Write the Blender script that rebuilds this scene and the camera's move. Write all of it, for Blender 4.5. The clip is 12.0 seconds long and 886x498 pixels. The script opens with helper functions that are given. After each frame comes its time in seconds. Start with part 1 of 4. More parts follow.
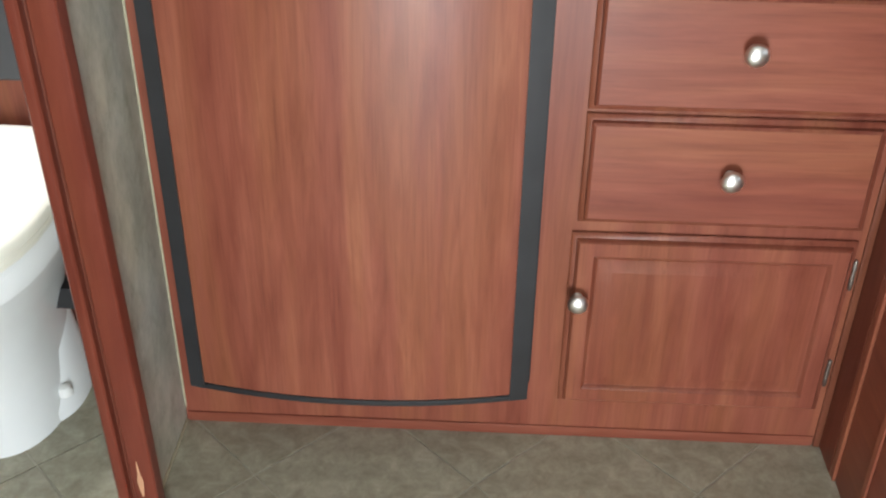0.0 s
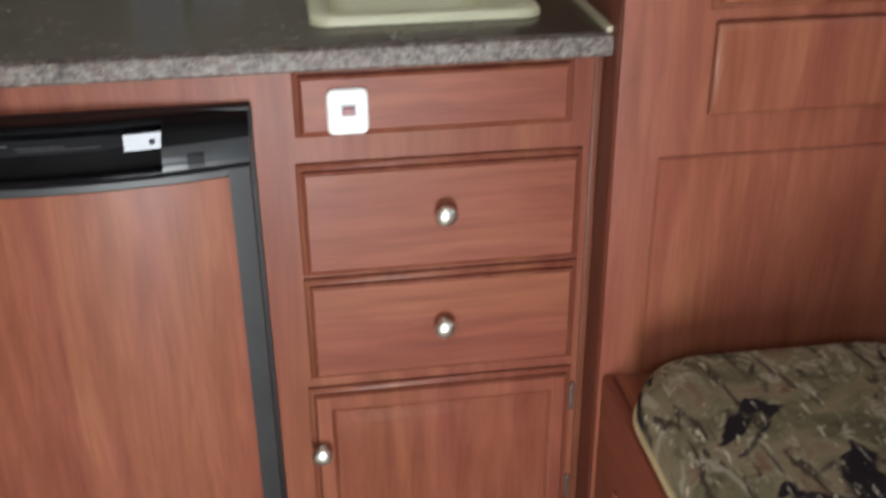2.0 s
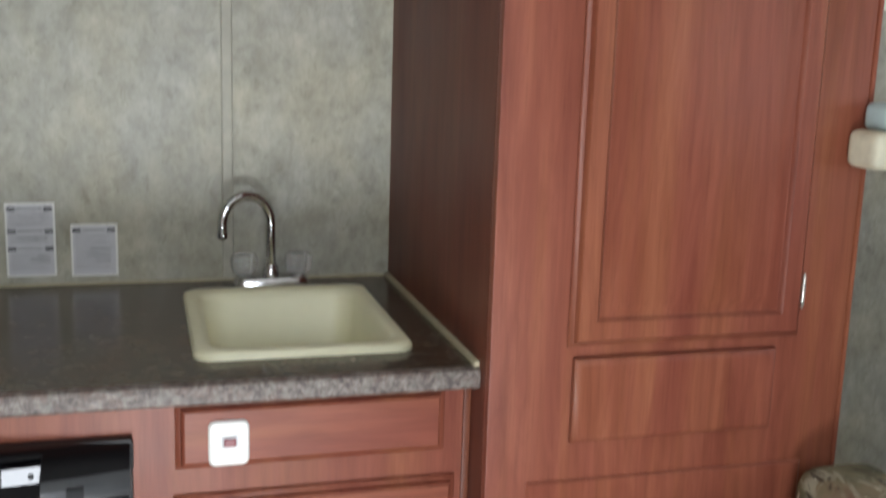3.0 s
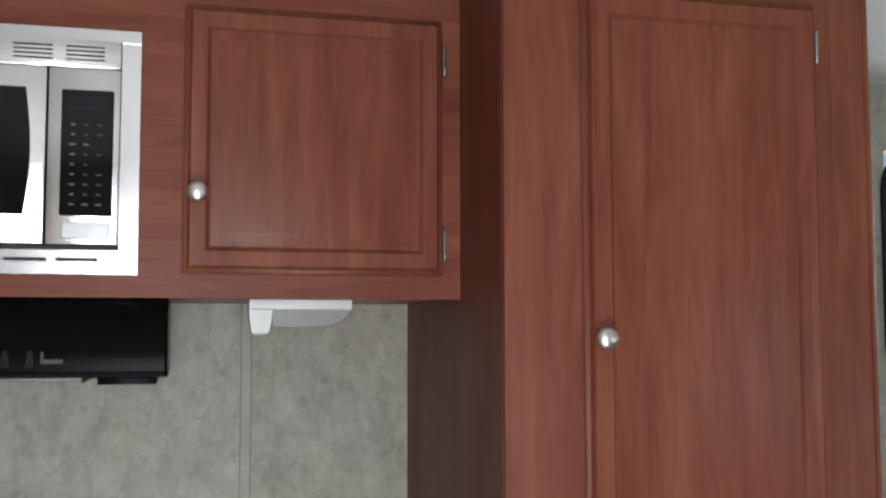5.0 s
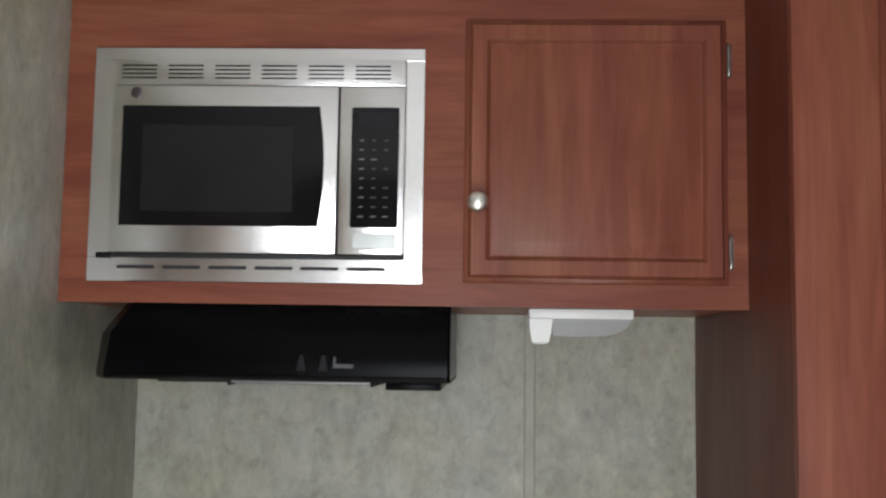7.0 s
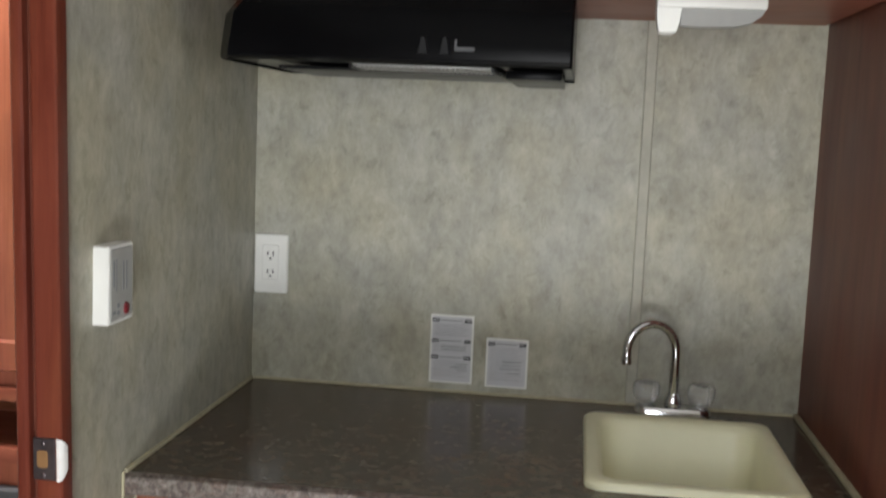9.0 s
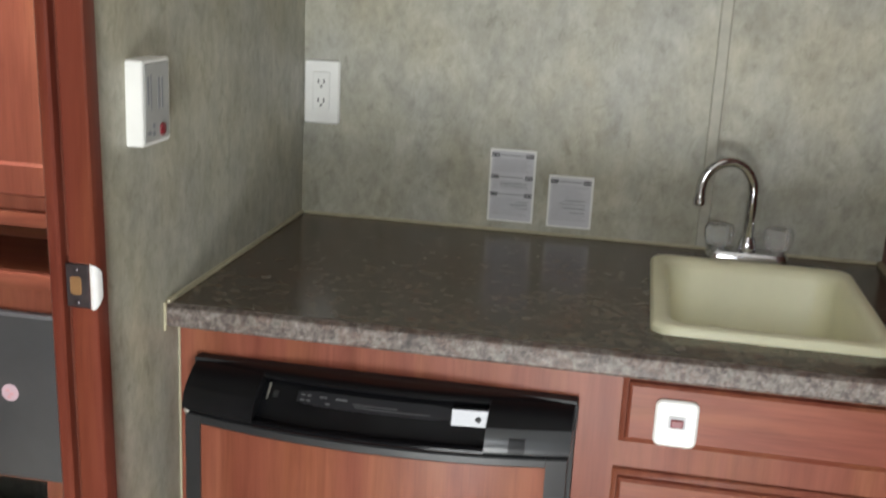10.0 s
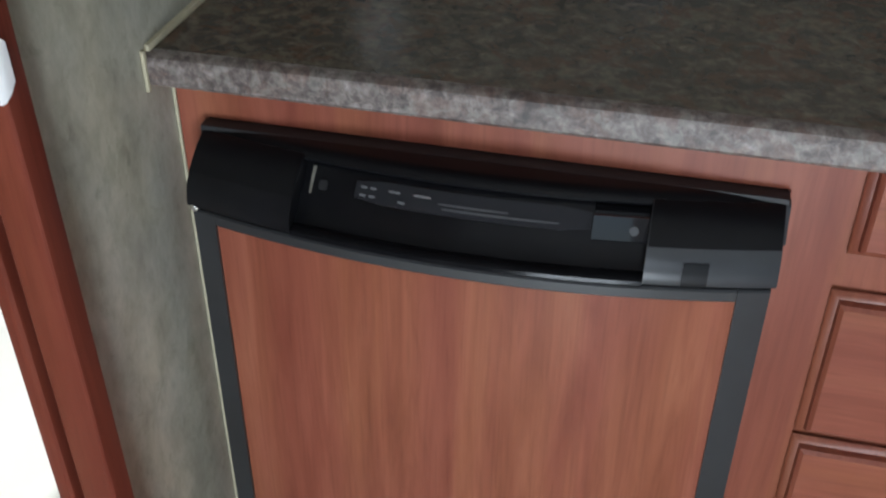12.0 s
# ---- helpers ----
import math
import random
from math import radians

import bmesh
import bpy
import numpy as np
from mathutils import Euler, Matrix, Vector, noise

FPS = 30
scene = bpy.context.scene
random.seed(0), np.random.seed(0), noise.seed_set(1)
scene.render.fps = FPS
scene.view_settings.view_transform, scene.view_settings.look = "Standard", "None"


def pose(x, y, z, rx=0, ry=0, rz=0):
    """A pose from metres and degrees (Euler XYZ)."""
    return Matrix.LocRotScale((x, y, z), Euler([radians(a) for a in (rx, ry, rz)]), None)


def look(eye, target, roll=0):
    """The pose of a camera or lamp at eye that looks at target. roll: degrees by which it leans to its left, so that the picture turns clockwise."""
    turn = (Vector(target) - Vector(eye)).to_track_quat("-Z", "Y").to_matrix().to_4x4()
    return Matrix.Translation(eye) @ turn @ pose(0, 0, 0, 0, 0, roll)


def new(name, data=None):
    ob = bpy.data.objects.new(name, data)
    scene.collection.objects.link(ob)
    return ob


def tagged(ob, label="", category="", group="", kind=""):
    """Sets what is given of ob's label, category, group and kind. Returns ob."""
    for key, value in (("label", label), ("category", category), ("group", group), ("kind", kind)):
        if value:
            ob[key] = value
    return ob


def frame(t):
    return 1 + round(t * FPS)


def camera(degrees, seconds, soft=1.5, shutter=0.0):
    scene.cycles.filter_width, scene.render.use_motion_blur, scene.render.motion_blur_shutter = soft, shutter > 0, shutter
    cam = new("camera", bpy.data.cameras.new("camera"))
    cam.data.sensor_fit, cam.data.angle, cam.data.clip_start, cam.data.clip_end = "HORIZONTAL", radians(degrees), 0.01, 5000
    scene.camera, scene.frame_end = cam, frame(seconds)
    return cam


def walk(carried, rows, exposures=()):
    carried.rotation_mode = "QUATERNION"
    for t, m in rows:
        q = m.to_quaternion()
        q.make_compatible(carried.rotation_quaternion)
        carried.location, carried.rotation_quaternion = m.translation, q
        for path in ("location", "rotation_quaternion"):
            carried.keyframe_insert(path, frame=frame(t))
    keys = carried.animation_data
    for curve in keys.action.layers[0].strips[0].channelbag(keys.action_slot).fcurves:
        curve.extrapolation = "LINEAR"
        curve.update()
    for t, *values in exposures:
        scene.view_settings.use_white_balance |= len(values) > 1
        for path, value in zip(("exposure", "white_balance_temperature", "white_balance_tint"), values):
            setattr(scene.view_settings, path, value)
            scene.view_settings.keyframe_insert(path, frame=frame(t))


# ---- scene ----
cam = camera(45.0, 12.0, soft=2.1, shutter=0.35)
EXPOSURES = [(0.0, 0.18, 6250, 8), (1.5, 0.08, 6350, 8), (2.0, 0.08, 6300, 9), (3.5, 0.0, 6250, 10), (5.5, -0.48, 6150, 11), (6.5, -0.42, 6250, 11), (8.5, -0.24, 6500, 11), (9.5, -0.05, 6650, 10), (10.5, 0.10, 6400, 9), (11.2, -0.10, 6100, 8), (12.0, -0.17, 5800, 8)]
PATH = [
    (0, (0.217, -0.271, 1.249), (0.149, 1.411, 0.169), 0.8),
    (0.5, (0.215, -0.253, 1.29), (0.165, 1.437, 0.221), 0.0),
    (1, (0.256, -0.246, 1.336), (0.27, 1.442, 0.263), -0.7),
    (1.5, (0.321, -0.254, 1.367), (0.436, 1.437, 0.305), -1.1),
    (2, (0.369, -0.313, 1.376), (0.621, 1.445, 0.458), -0.5),
    (2.5, (0.331, -0.346, 1.406), (0.799, 1.483, 0.746), 1.6),
    (3, (0.327, -0.375, 1.446), (0.868, 1.51, 1.055), 1.8),
    (3.5, (0.322, -0.413, 1.485), (0.871, 1.503, 1.323), 1.6),
    (3.7, (0.326, -0.421, 1.501), (0.87, 1.501, 1.404), 1.3),
    (5.3, (0.37, -0.415, 1.66), (0.803, 1.528, 1.848), -0.1),
    (5.5, (0.375, -0.412, 1.65), (0.764, 1.539, 1.851), 0.1),
    (6, (0.365, -0.405, 1.657), (0.628, 1.568, 1.847), 0.1),
    (6.5, (0.365, -0.4, 1.656), (0.474, 1.588, 1.847), 0.3),
    (6.7, (0.391, -0.401, 1.651), (0.407, 1.589, 1.85), 0.2),
    (8.3, (0.337, -0.4, 1.521), (0.14, 1.59, 1.505), 2.2),
    (8.5, (0.348, -0.402, 1.519), (0.134, 1.585, 1.437), 2.4),
    (9, (0.363, -0.393, 1.494), (0.118, 1.579, 1.266), 2.4),
    (9.5, (0.363, -0.346, 1.467), (0.081, 1.6, 1.1), 2.6),
    (10, (0.35, -0.28, 1.443), (0.016, 1.626, 0.936), 2.9),
    (10.5, (0.315, -0.18, 1.398), (-0.039, 1.68, 0.754), 2.7),
    (11, (0.273, 0.04, 1.37), (-0.171, 1.811, 0.553), 1.2),
    (11.5, (0.169, 0.204, 1.385), (-0.198, 1.879, 0.356), 1.2),
    (12, (0.193, 0.257, 1.385), (-0.182, 1.844, 0.226), 0.4),
]
walk(cam, [(t, look(eye, target, roll)) for t, eye, target, roll in PATH], EXPOSURES)

# ---- world, light and exposure ----
world = bpy.data.worlds.new("sky")
scene.world = world
world.use_nodes = True
wn = world.node_tree.nodes
sky = wn.new("ShaderNodeTexSky")
sky.sky_type, sky.sun_disc = "NISHITA", False
sky.sun_elevation, sky.sun_rotation = radians(66), radians(193)
world.node_tree.links.new(sky.outputs["Color"], wn["Background"].inputs["Color"])
wn["Background"].inputs["Strength"].default_value = 0.12

sun = new("sun", bpy.data.lights.new("sun", "SUN"))
sun.data.energy, sun.data.angle, sun.data.color = 2.0, radians(0.5), (1.0, 0.95, 0.88)
sun.matrix_world = look((1.0, -2.6, 6.0), (1.6, 0.0, 0.0))


def opening_light(name, eye, target, w, h, watts, color):
    ob = new(name, bpy.data.lights.new(name, "AREA"))
    ob.data.shape, ob.data.size, ob.data.size_y = "RECTANGLE", w, h
    ob.data.energy, ob.data.color = watts, color
    ob.matrix_world = look(eye, target)
    return ob


# daylight through the entry door and windows; end and bath lamps are added fills
opening_light("door_daylight", (0.34, -0.93, 0.30), (0.24, 1.0, 0.85), 0.50, 0.55, 34, (0.95, 0.985, 1.0))
opening_light("door_skylight", (0.32, -0.91, 1.57), (0.24, 1.0, 2.05), 0.50, 0.62, 16.5, (0.94, 0.97, 1.0))
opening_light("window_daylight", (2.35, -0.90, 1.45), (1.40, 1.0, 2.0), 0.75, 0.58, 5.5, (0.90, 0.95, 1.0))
# lamp of an unseen window, added to brighten the partition
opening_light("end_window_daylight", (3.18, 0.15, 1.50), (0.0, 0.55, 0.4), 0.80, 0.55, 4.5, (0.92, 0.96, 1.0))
opening_light("side_window_daylight", (2.32, 1.80, 1.80), (2.30, 0.0, 1.5), 0.75, 0.48, 6, (0.95, 0.98, 1.0))
# added lamp over an unseen roof opening, brightens the toilet
opening_light("bath_daylight", (-0.60, 1.08, 2.32), (-0.60, 1.02, 0.0), 0.30, 0.30, 38, (1.0, 1.0, 1.0))

# ---- materials ----


class Nodes:
    """A small writer of node materials."""

    def __init__(self, name, rough=0.5, metal=0.0, spec=0.5):
        self.m = bpy.data.materials.new(name)
        self.m.use_nodes = True
        self.t = self.m.node_tree
        self.b = self.t.nodes["Principled BSDF"]
        self.b.inputs["Roughness"].default_value = rough
        self.b.inputs["Metallic"].default_value = metal
        self.b.inputs["Specular IOR Level"].default_value = spec

    def node(self, kind, **values):
        n = self.t.nodes.new(kind)
        for k, v in values.items():
            n.inputs[k.replace("_", " ")].default_value = v
        return n

    def link(self, a, b):
        self.t.links.new(a, b)

    def coords(self, scale, rot=(0, 0, 0)):
        c, mp = self.node("ShaderNodeTexCoord"), self.node("ShaderNodeMapping")
        mp.inputs["Scale"].default_value = scale
        mp.inputs["Rotation"].default_value = rot
        self.link(c.outputs["Object"], mp.inputs["Vector"])
        return mp.outputs["Vector"]

    def noise(self, vec, scale, detail=4.0, rough=0.55, distort=0.0):
        n = self.node("ShaderNodeTexNoise", Scale=scale, Detail=detail, Roughness=rough, Distortion=distort)
        self.link(vec, n.inputs["Vector"])
        return n.outputs["Fac"]

    def ramp(self, fac, stops):
        n = self.node("ShaderNodeValToRGB")
        e = n.color_ramp.elements
        while len(e) < len(stops):
            e.new(0.5)
        for el, (p, c) in zip(e, stops):
            el.position, el.color = p, (*c, 1)
        self.link(fac, n.inputs["Fac"])
        return n.outputs["Color"]

    def mix(self, fac, a, b, mode="MIX"):
        n = self.t.nodes.new("ShaderNodeMix")
        n.data_type, n.blend_type = "RGBA", mode
        for sock, v in ((n.inputs[0], fac), (n.inputs[6], a), (n.inputs[7], b)):
            if isinstance(v, (int, float)):
                sock.default_value = v
            elif isinstance(v, tuple):
                sock.default_value = (*v, 1)
            else:
                self.link(v, sock)
        return n.outputs[2]

    def color(self, c):
        if isinstance(c, tuple):
            self.b.inputs["Base Color"].default_value = (*c, 1)
        else:
            self.link(c, self.b.inputs["Base Color"])
        return self

    def rough(self, fac, lo, hi):
        n = self.node("ShaderNodeMapRange", To_Min=lo, To_Max=hi)
        self.link(fac, n.inputs["Value"])
        self.link(n.outputs["Result"], self.b.inputs["Roughness"])
        return self

    def bump(self, fac, strength, dist=0.002):
        n = self.node("ShaderNodeBump", Strength=strength, Distance=dist)
        self.link(fac, n.inputs["Height"])
        self.link(n.outputs["Normal"], self.b.inputs["Normal"])
        return self


def wood(name, along, tone=1.0, rough=0.40, red=1.03, veins=0.2):
    """Cherry-stained foil: broad bands between orange-brown and plum-red, straight grain, worn gloss."""
    n = Nodes(name, rough, 0, 0.25)
    pick = lambda across, lengthwise: {"x": (lengthwise, across, across), "y": (across, lengthwise, across), "z": (across, across, lengthwise)}[along]
    band = n.noise(n.coords(pick(9, 0.7)), 1.7, 3, 0.55, 0.35)
    figure = n.noise(n.coords(pick(22, 2.2)), 1.3, 5, 0.6, 0.8)
    grain = n.noise(n.coords(pick(300, 9)), 1.0, 3, 0.6)
    cloud = n.noise(n.coords((1, 1, 1)), 6.0, 3, 0.5)
    t = tone
    c = t / red
    base = n.ramp(figure, [(0.25, (0.170 * t, 0.049 * c, 0.028 * c)), (0.5, (0.225 * t, 0.072 * c, 0.042 * c)), (0.76, (0.282 * t, 0.101 * c, 0.060 * c))])
    base = n.mix(0.75, base, n.ramp(band, [(0.30, (0.84, 0.70, 0.78)), (0.48, (1.0, 0.95, 0.96)), (0.62, (1.08, 1.16, 0.98)), (0.75, (0.92, 0.86, 0.84))]), "MULTIPLY")
    base = n.mix(0.30, base, n.ramp(grain, [(0.28, (0.50, 0.45, 0.42)), (0.45, (0.98, 0.97, 0.97)), (0.7, (1.12, 1.12, 1.12))]), "MULTIPLY")
    base = n.mix(0.25, base, n.ramp(cloud, [(0.3, (0.78, 0.76, 0.76)), (0.7, (1.14, 1.14, 1.14))]), "MULTIPLY")
    vein = n.noise(n.coords(pick(34, 1.6)), 1.0, 4, 0.55, 1.1)
    base = n.mix(veins, base, n.ramp(vein, [(0.40, (1.0, 1.0, 1.0)), (0.455, (0.62, 0.48, 0.46)), (0.50, (1.0, 1.0, 1.0)), (0.62, (1.05, 1.04, 1.0))]), "MULTIPLY")
    n.color(base).rough(cloud, rough - 0.08, rough + 0.09).bump(grain, 0.05, 0.0008)
    return n.m


WOOD_Z, WOOD_X, WOOD_Y = wood("cherry_upright", "z"), wood("cherry_across", "x"), wood("cherry_lengthwise", "y")
WOOD_JAMB = wood("cherry_jamb", "z", 0.68, 0.32, 1.34)
WOOD_FRIDGE = wood("cherry_fridge_panel", "z", 0.97, 0.36, 1.0, 0.22)
WOOD_PANEL = wood("cherry_panel", "z", 0.97, 0.33)
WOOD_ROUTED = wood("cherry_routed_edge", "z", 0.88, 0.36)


def wallpaper(name):
    """Plaster-look paper: short upright brush strokes over cloudy blotches, grey with a green and warm drift."""
    n = Nodes(name, 0.44, 0, 0.5)
    stroke = n.noise(n.coords((62, 62, 38)), 1.0, 4, 0.62, 0.25)
    streak = n.noise(n.coords((23, 23, 16)), 1.0, 5, 0.70, 0.3)
    blotch = n.noise(n.coords((1, 1, 0.7)), 15.0, 4, 0.60, 0.1)
    hue = n.noise(n.coords((1, 1, 0.7)), 6.0, 4, 0.6)
    fine = n.noise(n.coords((1, 1, 0.5)), 160, 3, 0.6)
    mark = n.noise(n.coords((1, 1, 0.8), (0.3, 0.5, 0.2)), 34, 5, 0.66, 0.5)
    base = n.ramp(streak, [(0.32, (0.318, 0.306, 0.252)), (0.5, (0.388, 0.375, 0.314)), (0.68, (0.456, 0.445, 0.380))])
    base = n.mix(0.7, base, n.ramp(stroke, [(0.30, (0.80, 0.80, 0.77)), (0.46, (0.98, 0.98, 0.97)), (0.68, (1.09, 1.09, 1.09))]), "MULTIPLY")
    base = n.mix(0.6, base, n.ramp(blotch, [(0.34, (0.80, 0.80, 0.78)), (0.52, (0.99, 0.99, 0.98)), (0.70, (1.10, 1.10, 1.09))]), "MULTIPLY")
    base = n.mix(0.7, base, n.ramp(hue, [(0.36, (1.04, 1.00, 0.88)), (0.50, (1.0, 1.0, 0.96)), (0.64, (0.97, 0.99, 1.04))]), "MULTIPLY")
    base = n.mix(0.25, base, n.ramp(fine, [(0.3, (0.78, 0.78, 0.78)), (0.7, (1.1, 1.1, 1.1))]), "MULTIPLY")
    base = n.mix(0.6, base, n.ramp(mark, [(0.35, (0.74, 0.75, 0.71)), (0.43, (1.0, 1.0, 1.0))]), "MULTIPLY")
    n.color(base).rough(blotch, 0.36, 0.52).bump(stroke, 0.10, 0.0006)
    return n.m


WALLPAPER = wallpaper("mottled_wallpaper")


def laminate(name, lo, hi, gain=1.0, tint=(1.0, 1.0, 1.0), brown=0.75, spec=0.5, size=1.0):
    """Dark stone-print laminate: leafy flecks of brown, grey-green and tan."""
    n = Nodes(name, lo, 0, spec)
    k = 1 / size
    a = n.noise(n.coords((k, k, k)), 52, 5, 0.66, 0.35)
    b = n.noise(n.coords((k, k, k)), 21, 5, 0.66, 0.5)
    c = n.noise(n.coords((k, k, k)), 9, 3, 0.5)
    d = n.noise(n.coords((k, k, k)), 115, 3, 0.55, 0.4)
    e = n.noise(n.coords((k, k, k), (0.4, 0.2, 0.7)), 34, 4, 0.62, 0.6)
    g = gain
    base = n.ramp(a, [(0.34, (0.026 * g, 0.020 * g, 0.016 * g)), (0.47, (0.050 * g, 0.040 * g, 0.031 * g)), (0.57, (0.078 * g, 0.065 * g, 0.052 * g)), (0.70, (0.118 * g, 0.104 * g, 0.088 * g))])
    base = n.mix(n.ramp(b, [(0.50, (0, 0, 0)), (0.57, (brown, brown, brown))]), base, (0.072 * g, 0.040 * g, 0.026 * g))
    base = n.mix(n.ramp(e, [(0.53, (0, 0, 0)), (0.61, (0.5, 0.5, 0.5))]), base, (0.100 * g, 0.093 * g, 0.074 * g))
    base = n.mix(n.ramp(e, [(0.36, (0.65, 0.65, 0.65)), (0.43, (0, 0, 0))]), base, (0.017 * g, 0.013 * g, 0.011 * g))
    base = n.mix(0.45, base, n.ramp(d, [(0.32, (0.55, 0.52, 0.50)), (0.52, (1.0, 1.0, 1.0)), (0.70, (1.5, 1.45, 1.4))]), "MULTIPLY")
    base = n.mix(0.5, base, n.ramp(c, [(0.35, (0.74, 0.67, 0.60)), (0.65, (1.10, 1.06, 1.0))]), "MULTIPLY")
    base = n.mix(1.0, base, tint, "MULTIPLY")
    n.color(base).rough(c, lo, hi)
    return n.m


# the second is a lit copy: frontal light put into a paler colour
LAMINATE, LAMINATE_LIT = laminate("speckled_laminate", 0.16, 0.25, 1.30, (1.0, 0.95, 0.90), 0.75, 0.36), laminate("speckled_laminate_lit", 0.45, 0.58, 2.4, (1.0, 1.03, 1.20), 0.3, 0.5, 0.55)


def plain(name, color, rough, metal=0.0, vary=0.12, scale=14, spec=0.5, bump=0.0):
    n = Nodes(name, rough, metal, spec)
    f = n.noise(n.coords((1, 1, 1)), scale, 4, 0.6)
    lo, hi = tuple(c * (1 - vary) for c in color), tuple(min(1, c * (1 + vary)) for c in color)
    n.color(n.ramp(f, [(0.3, lo), (0.7, hi)])).rough(f, max(0.02, rough - 0.05), rough + 0.06)
    if bump:
        n.bump(n.noise(n.coords((1, 1, 1)), 420, 2), bump, 0.0005)
    return n.m


def brushed(name, color, rough):
    n = Nodes(name, rough, 1.0)
    f = n.noise(n.coords((4, 900, 900)), 1.0, 3, 0.6)
    g = n.noise(n.coords((1, 1, 1)), 6, 3, 0.6)
    n.color(n.ramp(f, [(0.3, tuple(c * 0.9 for c in color)), (0.7, color)])).rough(g, rough - 0.05, rough + 0.08).bump(f, 0.10, 0.0005)
    return n.m


def floor_vinyl():
    n = Nodes("stone_print_vinyl", 0.42, 0, 0.4)
    info = n.node("ShaderNodeObjectInfo")
    a = n.noise(n.coords((1, 1, 1)), 26, 5, 0.65, 0.5)
    b = n.noise(n.coords((1, 1, 1)), 120, 3, 0.6)
    base = n.ramp(a, [(0.3, (0.265, 0.247, 0.180)), (0.52, (0.365, 0.345, 0.258)), (0.74, (0.48, 0.46, 0.36))])
    base = n.mix(0.35, base, n.ramp(b, [(0.3, (0.7, 0.7, 0.68)), (0.7, (1.12, 1.12, 1.1))]), "MULTIPLY")
    base = n.mix(0.6, base, n.ramp(info.outputs["Random"], [(0.0, (0.86, 0.85, 0.83)), (1.0, (1.08, 1.08, 1.08))]), "MULTIPLY")
    n.color(base).rough(a, 0.34, 0.5).bump(b, 0.05, 0.0005)
    return n.m


def camo():
    """Woodland camouflage cloth: leafy patches of olive, tan, brown and black with pale twigs."""
    n = Nodes("camouflage_cloth", 0.85, 0, 0.2)
    v = n.coords((1, 1, 1))
    a, b = n.noise(v, 9, 4, 0.6, 0.8), n.noise(n.coords((1.6, 0.8, 1), (0, 0, 0.7)), 14, 5, 0.65, 1.4)
    c, d = n.noise(n.coords((3.2, 0.7, 1), (0, 0, 0.6)), 17, 4, 0.6, 0.6), n.noise(v, 7, 3, 0.5, 1.0)
    w = n.noise(v, 700, 2)
    base = n.ramp(a, [(0.36, (0.085, 0.080, 0.048)), (0.46, (0.165, 0.145, 0.085)), (0.56, (0.225, 0.180, 0.115)), (0.66, (0.17, 0.095, 0.062))])
    base = n.mix(n.ramp(b, [(0.53, (0, 0, 0)), (0.60, (1, 1, 1))]), base, (0.31, 0.29, 0.215))
    base = n.mix(n.ramp(c, [(0.57, (0, 0, 0)), (0.61, (1, 1, 1))]), base, (0.060, 0.046, 0.032))
    base = n.mix(n.ramp(d, [(0.59, (0, 0, 0)), (0.62, (1, 1, 1))]), base, (0.014, 0.011, 0.015))
    base = n.mix(n.ramp(n.noise(n.coords((7, 1, 1), (0, 0, 0.9)), 22, 4, 0.6, 0.4), [(0.62, (0, 0, 0)), (0.66, (1, 1, 1))]), base, (0.56, 0.53, 0.42))
    n.color(base).bump(w, 0.3, 0.001)
    return n.m


VINYL, CAMO = floor_vinyl(), camo()
TAUPE = plain("taupe_panel", (0.17, 0.145, 0.12), 0.6, vary=0.15, scale=9)
GROUT = plain("pale_joint", (0.45, 0.42, 0.33), 0.5)
BLACK_GLOSS = plain("black_gloss_plastic", (0.005, 0.005, 0.006), 0.13, vary=0.2, spec=0.1)
BLACK_SATIN = plain("black_satin_plastic", (0.007, 0.007, 0.008), 0.34, vary=0.2, bump=0.05, spec=0.25)
GREY_TRIM = plain("charcoal_trim", (0.024, 0.0245, 0.026), 0.40, vary=0.15)
DISPLAY_GREY = plain("display_grey", (0.020, 0.020, 0.023), 0.34, spec=0.15)
HOOD_BLACK = plain("black_hood_enamel", (0.0025, 0.0025, 0.003), 0.24, vary=0.2, spec=0.06)
STEEL = brushed("brushed_steel", (0.84, 0.83, 0.82), 0.22)
NICKEL = plain("satin_nickel", (0.78, 0.75, 0.70), 0.36, 1.0, 0.06, 40)
HINGE_METAL = plain("worn_hinge_nickel", (0.46, 0.43, 0.39), 0.38, 1.0, 0.15, 60)
CHROME = plain("chrome", (0.62, 0.62, 0.64), 0.11, 1.0, 0.04, 20)
PEWTER = plain("dark_pewter", (0.13, 0.11, 0.12), 0.42, 1.0, 0.15, 60)
BRASS = plain("brass_hole", (0.40, 0.22, 0.10), 0.4, 0.6)
WHITE_PLASTIC = plain("white_plastic", (0.78, 0.78, 0.75), 0.35, vary=0.04)
WHITE_PAINT = plain("white_paint", (0.78, 0.77, 0.73), 0.55, vary=0.05, bump=0.08)
OFF_GREY = plain("grey_print", (0.22, 0.23, 0.24), 0.6)
DARK_PRINT = plain("dark_print", (0.03, 0.03, 0.035), 0.6)
PAPER = plain("label_paper", (0.56, 0.56, 0.58), 0.45, vary=0.06, scale=30)
RED = plain("red_button", (0.17, 0.015, 0.022), 0.35)
PINK = plain("pink_print", (0.55, 0.28, 0.30), 0.5)
PORCELAIN = plain("porcelain", (0.80, 0.82, 0.82), 0.12, vary=0.03, scale=5)
SEAT_CREAM = plain("cream_seat_plastic", (0.80, 0.78, 0.68), 0.25, vary=0.03, scale=6)
SINK_CREAM = plain("cream_sink_plastic", (0.82, 0.80, 0.57), 0.38, vary=0.05, scale=7)
CAULK = plain("beige_caulk", (0.42, 0.38, 0.26), 0.55, vary=0.12, scale=40)
